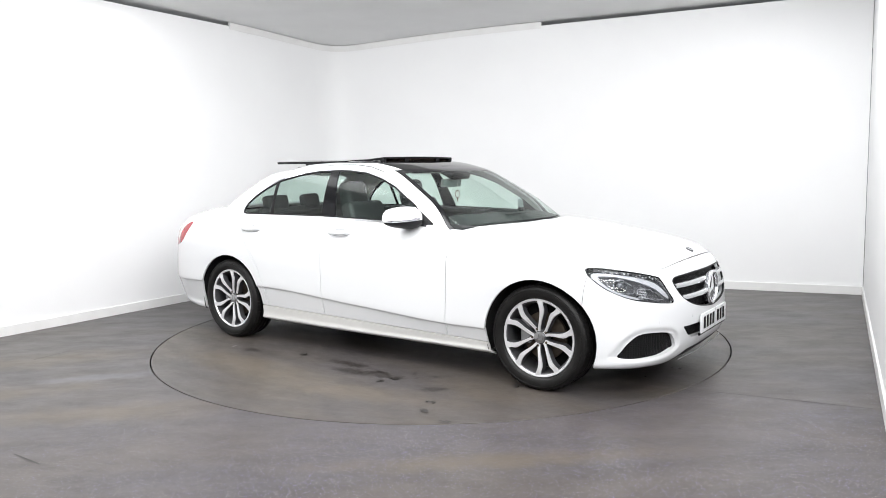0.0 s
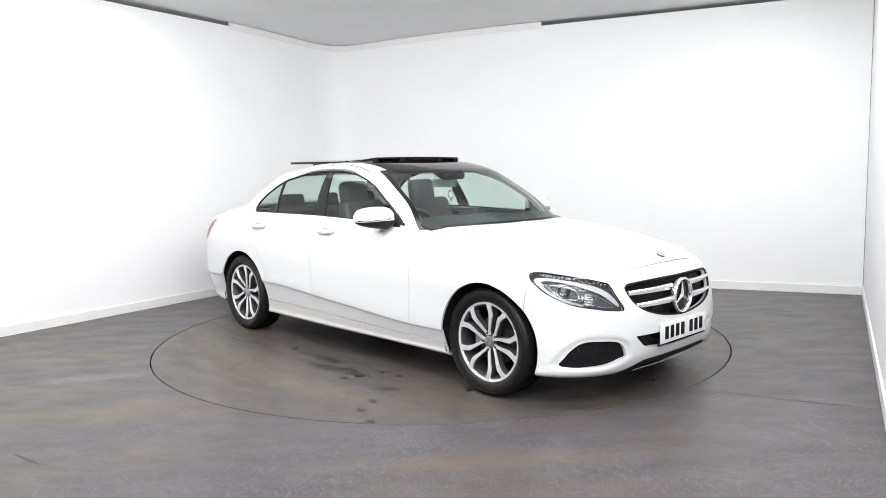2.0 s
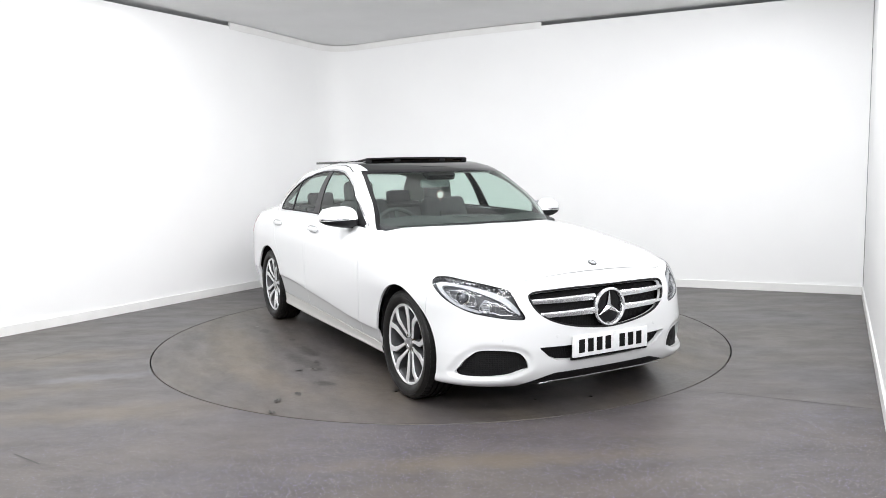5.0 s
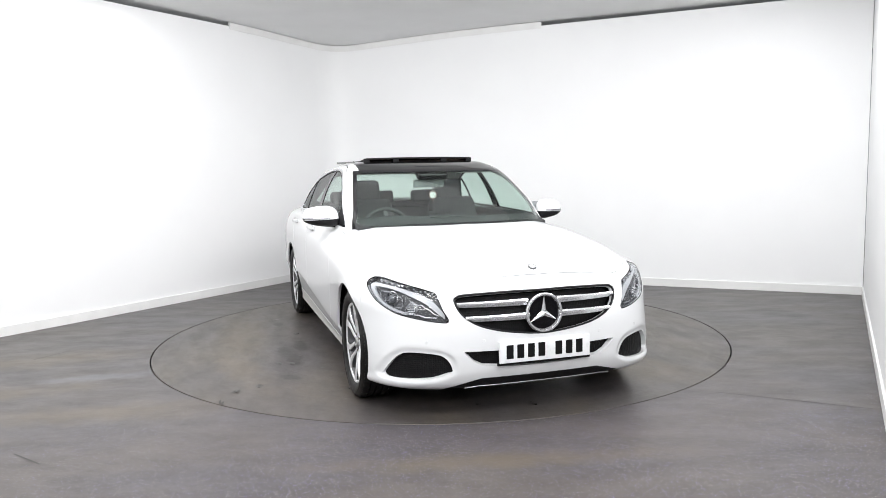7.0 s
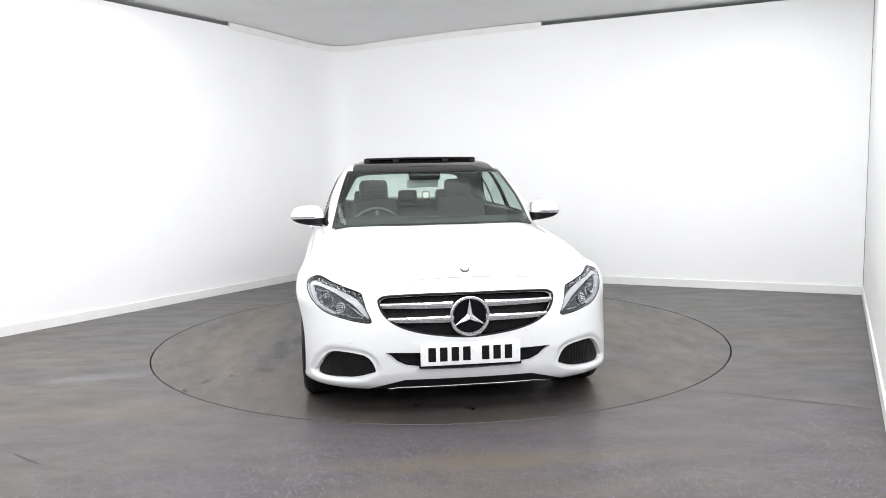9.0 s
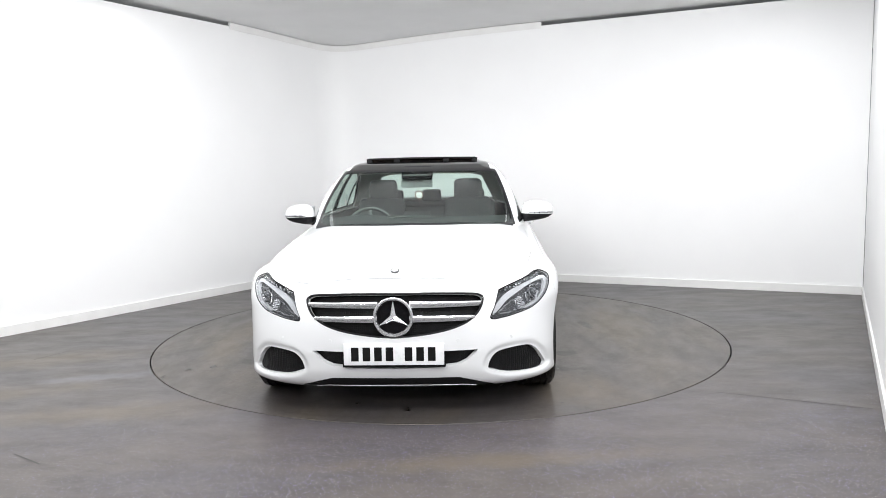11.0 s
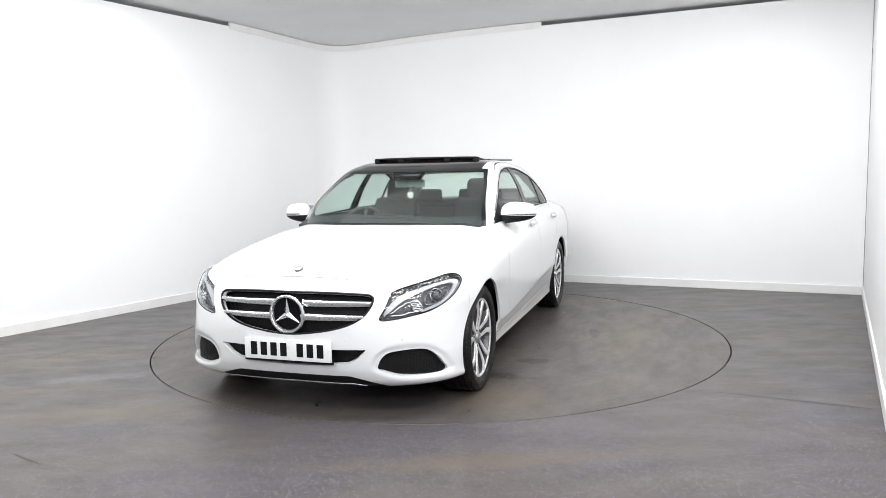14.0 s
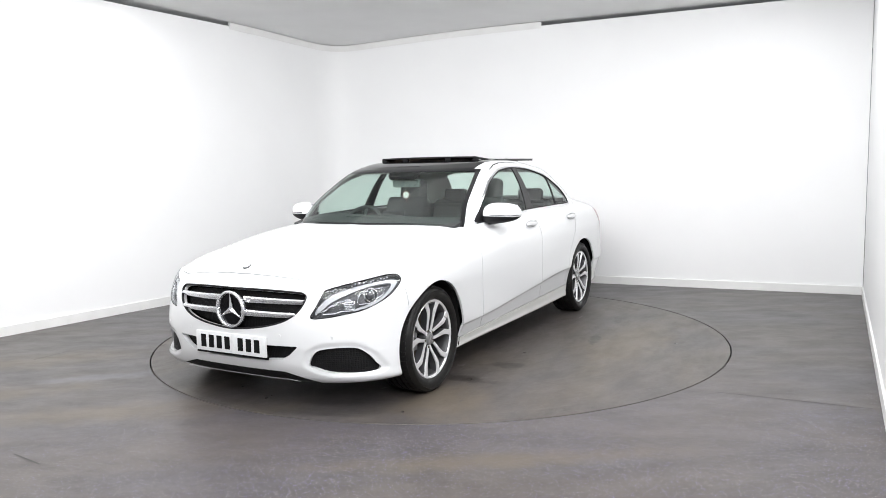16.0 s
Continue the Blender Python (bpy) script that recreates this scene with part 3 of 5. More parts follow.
# ---- cutting panels out of the form ----
GRILLE = ((0, 0.690), (0.21, 0.690), (0.412, 0.681), (0.458, 0.670), (0.472, 0.648), (0.447, 0.588), (0.388, 0.538), (0.295, 0.503), (0.165, 0.479), (0, 0.465))
FOG = ((0.495, 0.287), (0.520, 0.345), (0.575, 0.375), (0.71, 0.380), (0.768, 0.342), (0.802, 0.287), (0.812, 0.250), (0.735, 0.241), (0.60, 0.246), (0.52, 0.271))

def with_normals(V, T):
    N = np.zeros_like(V)
    fn = np.cross(V[T[:, 1]] - V[T[:, 0]], V[T[:, 2]] - V[T[:, 0]])
    for k in range(3):
        np.add.at(N, T[:, k], fn)
    N /= np.linalg.norm(N, axis=1, keepdims=True) + 1e-12
    out = V - np.array([0, 0, 0.6])
    if (N * out).sum() < 0:
        T, N = T[:, ::-1], -N
    return V, T, N


def split(mesh, f):
    """Cut a triangle mesh along f = 0: the part with f < 0 and the part with f > 0."""
    V, T, N = mesh
    if len(T) == 0:
        return mesh, mesh
    f = np.where(np.abs(f) < 1e-7, 1e-7, f)
    s = f[T] < 0
    cnt = s.sum(1)
    res = []
    newV, newN, cache = [], [], {}
    ins, outs = [], []

    def cutpoint(a, b):
        key = (a, b) if a < b else (b, a)
        if key not in cache:
            t = f[a] / (f[a] - f[b])
            cache[key] = len(V) + len(newV)
            newV.append(V[a] + t * (V[b] - V[a]))
            n = N[a] + t * (N[b] - N[a])
            newN.append(n / (np.linalg.norm(n) + 1e-12))
        return cache[key]

    for tri in T[(cnt > 0) & (cnt < 3)]:
        pos = [int(i) for i in tri]
        groups = {True: [], False: []}
        for k in range(3):
            a, b = pos[k], pos[(k + 1) % 3]
            groups[bool(f[a] < 0)].append(a)
            if (f[a] < 0) != (f[b] < 0):
                c = cutpoint(a, b)
                groups[True].append(c)
                groups[False].append(c)
        for side, store in ((True, ins), (False, outs)):
            g = groups[side]
            for k in range(1, len(g) - 1):
                store.append((g[0], g[k], g[k + 1]))
    V2 = np.concatenate([V, np.array(newV).reshape(-1, 3)])
    N2 = np.concatenate([N, np.array(newN).reshape(-1, 3)])
    for full, extra in ((T[cnt == 3], ins), (T[cnt == 0], outs)):
        Tn = np.concatenate([full, np.array(extra, int).reshape(-1, 3)])
        used = np.unique(Tn)
        remap = np.zeros(len(V2), int)
        remap[used] = np.arange(len(used))
        res.append((V2[used], remap[Tn], N2[used]))
    return res


def both(half):
    """A closed outline from one half given for y >= 0, first and last points on the middle line."""
    h = [tuple(q) for q in half]
    return h + [(-a, b) for a, b in h[::-1] if a > 1e-6]


def joined(a, b):
    return np.concatenate([a[0], b[0]]), np.concatenate([a[1], b[1] + len(a[0])]), np.concatenate([a[2], b[2]])


def take(mesh, field, gap=0.0025):
    """The piece inside the field and the rest, with a gap between."""
    a = split(mesh, field(mesh[0]) + gap)[0]
    b = split(mesh, field(mesh[0]) - gap)[1]
    return a, b


def halves(mesh):
    """Left piece, right piece."""
    a, b = split(mesh, mesh[0][:, 1])
    return b, a


def skin(name, mesh, material, parent, label="", offset=0.0, edge=0.014, sharp=40):
    """A panel with its edges turned inwards."""
    V, T, N = mesh
    V = V + N * offset
    T = [tuple(t) for t in T.tolist()]
    nv = len(V)
    F = list(T)
    pts = V
    if edge:
        count = {}
        for t in T:
            for a, b in ((t[0], t[1]), (t[1], t[2]), (t[2], t[0])):
                count[(a, b)] = count.get((a, b), 0) + 1
        rim = [e for e in count if (e[1], e[0]) not in count]
        ids = sorted({i for e in rim for i in e})
        pos = {i: nv + k for k, i in enumerate(ids)}
        pts = np.concatenate([V, V[ids] - N[ids] * edge]) if ids else V
        F += [(b, a, pos[a], pos[b]) for a, b in rim]
    return mesh_ob(name, pts, F, material, parent, label, True, sharp)


def gate(cond, value):
    return np.where(cond, value, 1.0)


def build_shell(car):
    body, cabin = with_normals(*BODY), with_normals(*CABIN)
    G = {}
    # wheel openings
    for xc, zc, r in ((1.437, 0.312, 0.370), (-1.405, 0.315, 0.370)):
        body = split(body, gate(np.abs(body[0][:, 1]) > 0.45, np.hypot(body[0][:, 0] - xc, body[0][:, 2] - zc) - r))[1]
    # opening under the cabin
    base = cabin_lines()[0]
    base = np.concatenate([base[:, :2], base[1:-1][::-1][:, :2] * np.array([1, -1])])
    body = split(body, gate(body[0][:, 2] > 0.88, sd_poly(body[0][:, :2], base) + 0.035))[1]

    ay = lambda V: np.stack([np.abs(V[:, 1]), V[:, 2]], -1)
    yz = lambda V: V[:, 1:3]
    xz = lambda V: V[:, [0, 2]]
    pxy = lambda V: np.stack([V[:, 0], np.abs(V[:, 1])], -1)
    front = lambda V: V[:, 0] > 1.5
    # grille
    grille = soft(both(GRILLE), 4)
    G["grille"], body = take(body, lambda V: gate(front(V), sd_poly(yz(V), grille)), 0.0)
    intake = both([(0, 0.391), (0.27, 0.390), (0.447, 0.391), (0.385, 0.334), (0.335, 0.311), (0.2, 0.297), (0, 0.291)])
    G["intake"], body = take(body, lambda V: gate(front(V), sd_poly(yz(V), intake)), 0.0)
    fog = soft(FOG)
    G["fog"], body = take(body, lambda V: gate(front(V), sd_poly(ay(V), fog)), 0.0)
    lamp = soft([(-0.008, 0.546), (0.07, 0.546), (0.14, 0.556), (0.28, 0.582), (0.41, 0.636), (0.485, 0.690), (0.515, 0.728), (0.508, 0.752), (0.458, 0.757), (0.375, 0.750), (0.225, 0.728), (0.10, 0.699), (0.072, 0.683), (0.03, 0.615)])
    lq = lambda V: np.stack([(2.118 - V[:, 0]) * 0.75 + (np.abs(V[:, 1]) - 0.509) * 0.66, V[:, 2]], -1)
    lampf = lambda V: gate(V[:, 0] > 1.55, sd_poly(lq(V), lamp))
    G["lamp"], body = take(body, lampf, 0.0)
    tail = soft([(-2.14, 0.755), (-2.08, 0.86), (-2.01, 0.915), (-1.93, 0.940), (-1.915, 0.92), (-1.97, 0.845), (-2.05, 0.765), (-2.25, 0.72), (-2.45, 0.73), (-2.45, 0.85), (-2.25, 0.88)])
    G["tail"], body = take(body, lambda V: gate((V[:, 0] < -1.6) & (np.abs(V[:, 1]) > 0.45), sd_poly(xz(V), tail)), 0.001)
    # dark lip under the front bumper
    lip = both([(0, 0.236), (0.34, 0.238), (0.42, 0.216), (0.52, 0.185), (0.55, 0.13), (0, 0.13)])
    G["lip"], body = take(body, lambda V: gate(front(V), sd_poly(yz(V), lip)), 0.0)
    liner = body
    # bonnet
    hood = [(2.102, 0), (2.098, 0.15), (2.086, 0.28), (2.064, 0.43), (2.052, 0.485), (1.99, 0.60), (1.80, 0.725), (1.40, 0.782), (0.95, 0.782), (0.50, 0.775), (0.50, 0)]
    hood = np.array(hood + [(a, -b) for a, b in hood[::-1] if b > 0])
    G["bonnet"], body = take(body, lambda V: gate((V[:, 2] > 0.66) & (V[:, 0] > 0.4), sd_poly(V[:, :2], hood)), np.where(body[0][:, 0] > 2.02, 0.0024, 0.0012))
    # sill, doors
    side = lambda V: np.abs(V[:, 1]) > 0.62
    sill = [(-1.2, 0.308), (1.2, 0.252), (1.2, 0.05), (-1.2, 0.05)]
    G["sill"], body = take(body, lambda V: gate(side(V), sd_poly(xz(V), sill)), 0.0028)
    fdoor = [(0.785, 1.1), (0.785, 0.80), (0.772, 0.50), (0.757, 0.2), (-0.355, 0.2), (-0.35, 0.60), (-0.335, 1.1)]
    rdoor = [(-0.335, 1.1), (-0.35, 0.60), (-0.355, 0.2), (-0.94, 0.2), (-0.985, 0.42), (-1.04, 0.60), (-1.16, 0.76), (-1.24, 0.90), (-1.26, 1.1)]
    G["fdoor"], body = take(body, lambda V: gate(side(V), sd_poly(xz(V), fdoor)))
    G["rdoor"], body = take(body, lambda V: gate(side(V), sd_poly(xz(V), rdoor)))
    # bumpers, boot, wings, quarters
    G["bumper"], body = take(body, lambda V: 1.70 + 0.10 * (V[:, 2] - 0.3) - V[:, 0], 0.0012)
    G["wing"], body = take(body, lambda V: -V[:, 0], 0.0)
    boot = [(-1.70, -0.62), (-2.6, -0.62), (-2.6, 0.62), (-1.70, 0.62)]
    G["boot"], body = take(body, lambda V: gate((V[:, 0] < -1.6) & (V[:, 2] > 0.70), sd_poly(V[:, :2], boot)))
    G["rbumper"], body = take(body, lambda V: np.maximum(V[:, 2] - 0.60, V[:, 0] + 1.80), 0.0003)
    G["quarter"] = body

    # cabin
    dlo = np.array([(0.60, 0.962), (0.409, 1.107), (0.204, 1.230), (0.06, 1.287), (-0.103, 1.329), (-0.28, 1.347), (-0.42, 1.351), (-0.60, 1.346), (-0.75, 1.331), (-0.973, 1.284), (-1.075, 1.242),
                    (-1.205, 1.168), (-1.285, 1.105), (-1.32, 1.05), (-1.305, 1.016), (-0.847, 1.014), (-0.391, 1.010), (0.235, 0.991), (0.51, 0.973)])
    sd_dlo = lambda V: gate(np.abs(V[:, 1]) > 0.40, sd_poly(xz(V), dlo))
    frame_in, outer = split(cabin, sd_dlo(cabin[0]) - 0.0460)
    frame_in, groove = split(frame_in, sd_dlo(frame_in[0]) - 0.0405)
    low, groove = split(groove, np.maximum(1.06 - groove[0][:, 2], groove[0][:, 0] - 0.05))[::-1]
    G["frame_gap"] = groove
    cabin = joined(joined(frame_in, outer), low)
    inside, cabin = take(cabin, lambda V: sd_dlo(V) - 0.013, 0.0)
    inside, G["chrome"] = split(inside, sd_dlo(inside[0]))
    panes, G["rubber"] = split(inside, sd_dlo(inside[0]) + 0.009)
    zb = lambda V: V[:, 2] - 1.01
    pil = lambda V: np.maximum(V[:, 0] - (-0.295 - 0.28 * zb(V)), (-0.432 - 0.11 * zb(V)) - V[:, 0])
    G["bpillar"], panes = split(panes, pil(panes[0]))
    nose = lambda V: np.maximum(0.415 + 0.10 * zb(V) - V[:, 0], -1)
    G["sail"], panes = split(panes, nose(panes[0]))
    G["fglass"], panes = split(panes, -0.41 - panes[0][:, 0])
    bar = lambda V, d: -0.977 - 0.11 * zb(V) + d - V[:, 0]
    G["rglass"], panes = split(panes, bar(panes[0], 0.012))
    G["divider"], G["qglass"] = split(panes, bar(panes[0], -0.012))
    ws = both([(0, 1.350), (0.3, 1.350), (0.50, 1.348), (0.594, 1.342), (0.608, 1.310), (0.636, 1.240), (0.663, 1.160), (0.692, 1.055), (0.715, 0.972), (0.728, 0.90), (0, 0.90)])
    fws = lambda V: gate(V[:, 0] > -0.05, sd_poly(yz(V), ws))
    pane, cabin = take(cabin, fws, 0.0)
    G["windscreen"], G["frit"] = split(pane, fws(pane[0]) + 0.021)
    rw = both([(0, 1.335), (0.40, 1.325), (0.50, 1.30), (0.62, 1.07), (0.55, 1.055), (0, 1.06)])
    G["rearglass"], cabin = take(cabin, lambda V: gate(V[:, 0] < -0.95, sd_poly(yz(V), rw)), 0.001)
    top = [(0.5, -0.575), (0.5, 0.575), (-0.1, 0.535), (-1.02, 0.505), (-1.02, -0.505), (-0.1, -0.535)]
    ftop = lambda V: gate(V[:, 2] > 1.30, sd_poly(V[:, :2], top))
    G["roofglass"], cabin = take(cabin, ftop, 0.001)
    hole = [(-0.10, -0.42), (-0.10, 0.42), (-0.52, 0.42), (-0.52, -0.42)]
    G["hole"], G["roofglass"] = take(G["roofglass"], lambda V: sd_poly(V[:, :2], hole), 0.0)
    G["roof"] = cabin

    P = {}
    # black sheet added behind the panels so that their gaps read as shade
    skin("gap_dark_sheet", liner, M_DARK, car, "black sheet added inside the body to darken the panel gaps", offset=-0.016, edge=0)
    skin("bonnet", G["bonnet"], M_PAINT, car)
    skin("front_bumper", G["bumper"], M_PAINT, car, edge=0.03)
    skin("boot_lid", G["boot"], M_PAINT, car)
    skin("rear_bumper", G["rbumper"], M_PAINT, car)
    skin("roof", G["roof"], M_PAINT, car, "white roof frame and pillars")
    skin("roof_glass", G["roofglass"], M_ROOFGLASS, car, "black glass roof panel")
    skin("windscreen", G["windscreen"], M_GLASS, car, "lightly tinted glass", edge=0)
    skin("windscreen_border", G["frit"], M_BLACK, car, "black windscreen border", edge=0.006)
    skin("rear_window", G["rearglass"], M_GLASS, car, "lightly tinted glass", edge=0)
    skin("bumper_lip", G["lip"], M_PLASTIC, car, "black lower lip", offset=-0.006, edge=0.02)
    skin("grille_backing", G["grille"], M_MESH, car, "black honeycomb grille", offset=-0.05, edge=0)
    skin("intake_backing", G["intake"], M_MESH, car, "black lower intake mesh", offset=-0.035, edge=0)
    for k in range(2):
        sub = lambda key: halves(G[key])[k]
        skin("front_wing", sub("wing"), M_PAINT, car)
        skin("rear_quarter", sub("quarter"), M_PAINT, car)
        skin("sill", sub("sill"), M_SILL, car, "white sill panel toned off-white for the low light there", offset=0.002)
        d = skin("front_door", sub("fdoor"), M_PAINT, car)
        P["fdoor", k] = d
        d = skin("rear_door", sub("rdoor"), M_PAINT, car)
        P["rdoor", k] = d
        skin("window_trim", sub("chrome"), M_CHROME, car, "chrome window surround", offset=0.003, edge=0.012)
        skin("door_frame_gap", sub("frame_gap"), M_SEAM, car, "dark joint between door frame and roof", offset=-0.003, edge=0)
        skin("window_seal", sub("rubber"), M_PLASTIC, car, "black rubber window seal", edge=0.008)
        skin("pillar_cover", sub("bpillar"), M_BLACK, car, "gloss black pillar cover", edge=0.01)
        skin("window_divider", sub("divider"), M_PLASTIC, car, "black window divider", edge=0.01)
        skin("sail_panel", sub("sail"), M_PLASTIC, car, "black mirror base panel", edge=0.01)
        skin("front_side_window", sub("fglass"), M_SIDEGLASS, car, "lightly tinted glass", offset=-0.003, edge=0)
        skin("rear_side_window", sub("rglass"), M_SIDEGLASS, car, "lightly tinted glass", offset=-0.003, edge=0)
        skin("quarter_window", sub("qglass"), M_SIDEGLASS, car, "lightly tinted glass", offset=-0.003, edge=0)
        f = skin("fog_grille", sub("fog"), M_MESH, car, "black honeycomb bumper grille", offset=-0.022, edge=0)
        skin("tail_light", sub("tail"), M_RED, car, "red tail light lens", offset=0.001)
        build_headlight(car, sub("lamp"), lampf, lq, k)
    # pale lining inside roof and pillars
    skin("headlining", G["roof"], M_LINER, car, "pale grey headlining", offset=-0.022, edge=0)
    skin("roof_blind", G["roofglass"], M_LINER, car, "pale grey roof lining", offset=-0.03, edge=0)
    return P


def build_headlight(car, mesh, lampf, lq, k):
    sgn = 1 if k == 0 else -1
    back = skin("headlight", mesh, M_LAMPGREY, car, "clear headlight with grey bezel and bright light strips", offset=-0.034, edge=-0.030)
    skin("lens", mesh, M_CLEAR, back, "clear lens", offset=-0.001, edge=0)
    dark, _ = split(mesh, -(lampf(mesh[0]) + 0.004))
    skin("lens_rim", dark, M_BLACK, back, "black lens edge", offset=-0.002, edge=0.004)
    # running light strip sweeping under the jewel row and round the outer end
    drl = soft([(0.010, 0.560), (0.055, 0.592), (0.12, 0.640), (0.25, 0.690), (0.37, 0.717), (0.445, 0.720), (0.452, 0.702), (0.402, 0.655), (0.32, 0.615), (0.22, 0.586), (0.23, 0.577), (0.33, 0.603),
                (0.415, 0.646), (0.475, 0.696), (0.492, 0.728), (0.465, 0.741), (0.38, 0.735), (0.23, 0.708), (0.11, 0.668), (0.035, 0.606)], 3)
    piece, _ = split(mesh, sd_poly(lq(mesh[0]), drl))
    skin("light_strip", piece, M_DRL, back, "white running light strip", offset=-0.016, edge=0.016)
    # jewel row along the upper edge
    V, T, N = mesh
    q = lq(V)

    def place(a, z, depth):
        i = np.argmin((q[:, 0] - a) ** 2 + (q[:, 1] - z) ** 2)
        return V[i] - N[i] * depth, N[i]

    for j in range(17):
        a = 0.095 + 0.0215 * j
        c, n = place(a, float(np.interp(a, (0.1, 0.25, 0.38, 0.46), (0.686, 0.720, 0.741, 0.748))), 0.010)
        bm = box(0.013, 0.013, 0.012, 0.003, 1)
        rot = Vector(n).to_track_quat("Z", "X").to_matrix().to_4x4()
        part("led_jewel", bm, M_LAMPSILVER, back, "", True, 20, Matrix.Translation(c) @ rot)
    # two reflectors
    for a, z, r, nm in ((0.325, 0.658, 0.036, "projector"), (0.19, 0.612, 0.028, "reflector")):
        c, n = place(a, z, 0.035)
        prof = [(r * 1.12, -0.004), (r * 1.12, 0.012), (r, 0.014), (r * 0.93, 0.008), (r * 0.6, -0.002), (0.004, -0.004)]
        rot = Vector(n).to_track_quat("Z", "X").to_matrix().to_4x4()
        ob = part(nm, lathe(prof, 28, "Z"), M_LAMPSILVER, back, "bright bowl reflector", True, 40, Matrix.Translation(c) @ rot)
        if nm == "projector":
            bm = bmesh.new()
            bmesh.ops.create_uvsphere(bm, u_segments=24, v_segments=12, radius=r * 0.72)
            part("bulb_lens", bm, M_CLEARBALL, back, "dark round projector lens", True, 60, Matrix.Translation(c) @ rot)
        else:
            for j in range(6):
                rib = box(0.0055, 0.050 - 0.004 * abs(j - 2.5), 0.010, 0.002, 1, at=((j - 2.5) * 0.0095, 0, 0.016))
                part("reflector_rib", rib, M_RIB, back, "", True, 20, Matrix.Translation(c) @ rot)
    tri = [(0.05, 0.570), (0.15, 0.578), (0.225, 0.590), (0.205, 0.642), (0.14, 0.630), (0.085, 0.60)]
    edge_ = [place(a, z, 0.020)[0] for a, z in soft(tri, 3)]
    part("reflector_trim", tube(edge_, 0.0035, 6, True), M_LAMPSILVER, back)
    tri2 = [(0.255, 0.615), (0.335, 0.622), (0.40, 0.662), (0.40, 0.695), (0.32, 0.686), (0.255, 0.662)]
    part("reflector_trim", tube([place(a, z, 0.020)[0] for a, z in soft(tri2, 3)], 0.0035, 6, True), M_LAMPSILVER, back)


# ---- car details ----
def form_x(y, z):
    """The front face of the body at a side offset and height."""
    V, T = BODY
    A, B, C = V[T[:, 0]], V[T[:, 1]], V[T[:, 2]]
    d = (B[:, 1] - A[:, 1]) * (C[:, 2] - A[:, 2]) - (C[:, 1] - A[:, 1]) * (B[:, 2] - A[:, 2])
    d = np.where(np.abs(d) < 1e-10, 1e-10, d)
    u = ((y - A[:, 1]) * (C[:, 2] - A[:, 2]) - (C[:, 1] - A[:, 1]) * (z - A[:, 2])) / d
    v = ((B[:, 1] - A[:, 1]) * (z - A[:, 2]) - (y - A[:, 1]) * (B[:, 2] - A[:, 2])) / d
    m = (u >= -1e-4) & (v >= -1e-4) & (u + v <= 1.0001)
    x = A[:, 0] + u * (B[:, 0] - A[:, 0]) + v * (C[:, 0] - A[:, 0])
    return float(x[m].max())


def form_z(x, y):
    """The top of the body at a plan position."""
    V = BODY[0]
    W = V[V[:, 2] > 0.6]
    d = (W[:, 0] - x) ** 2 + (W[:, 1] - y) ** 2
    i = np.argsort(d)[:4]
    return float(np.average(W[i, 2], weights=1 / (d[i] + 1e-6)))


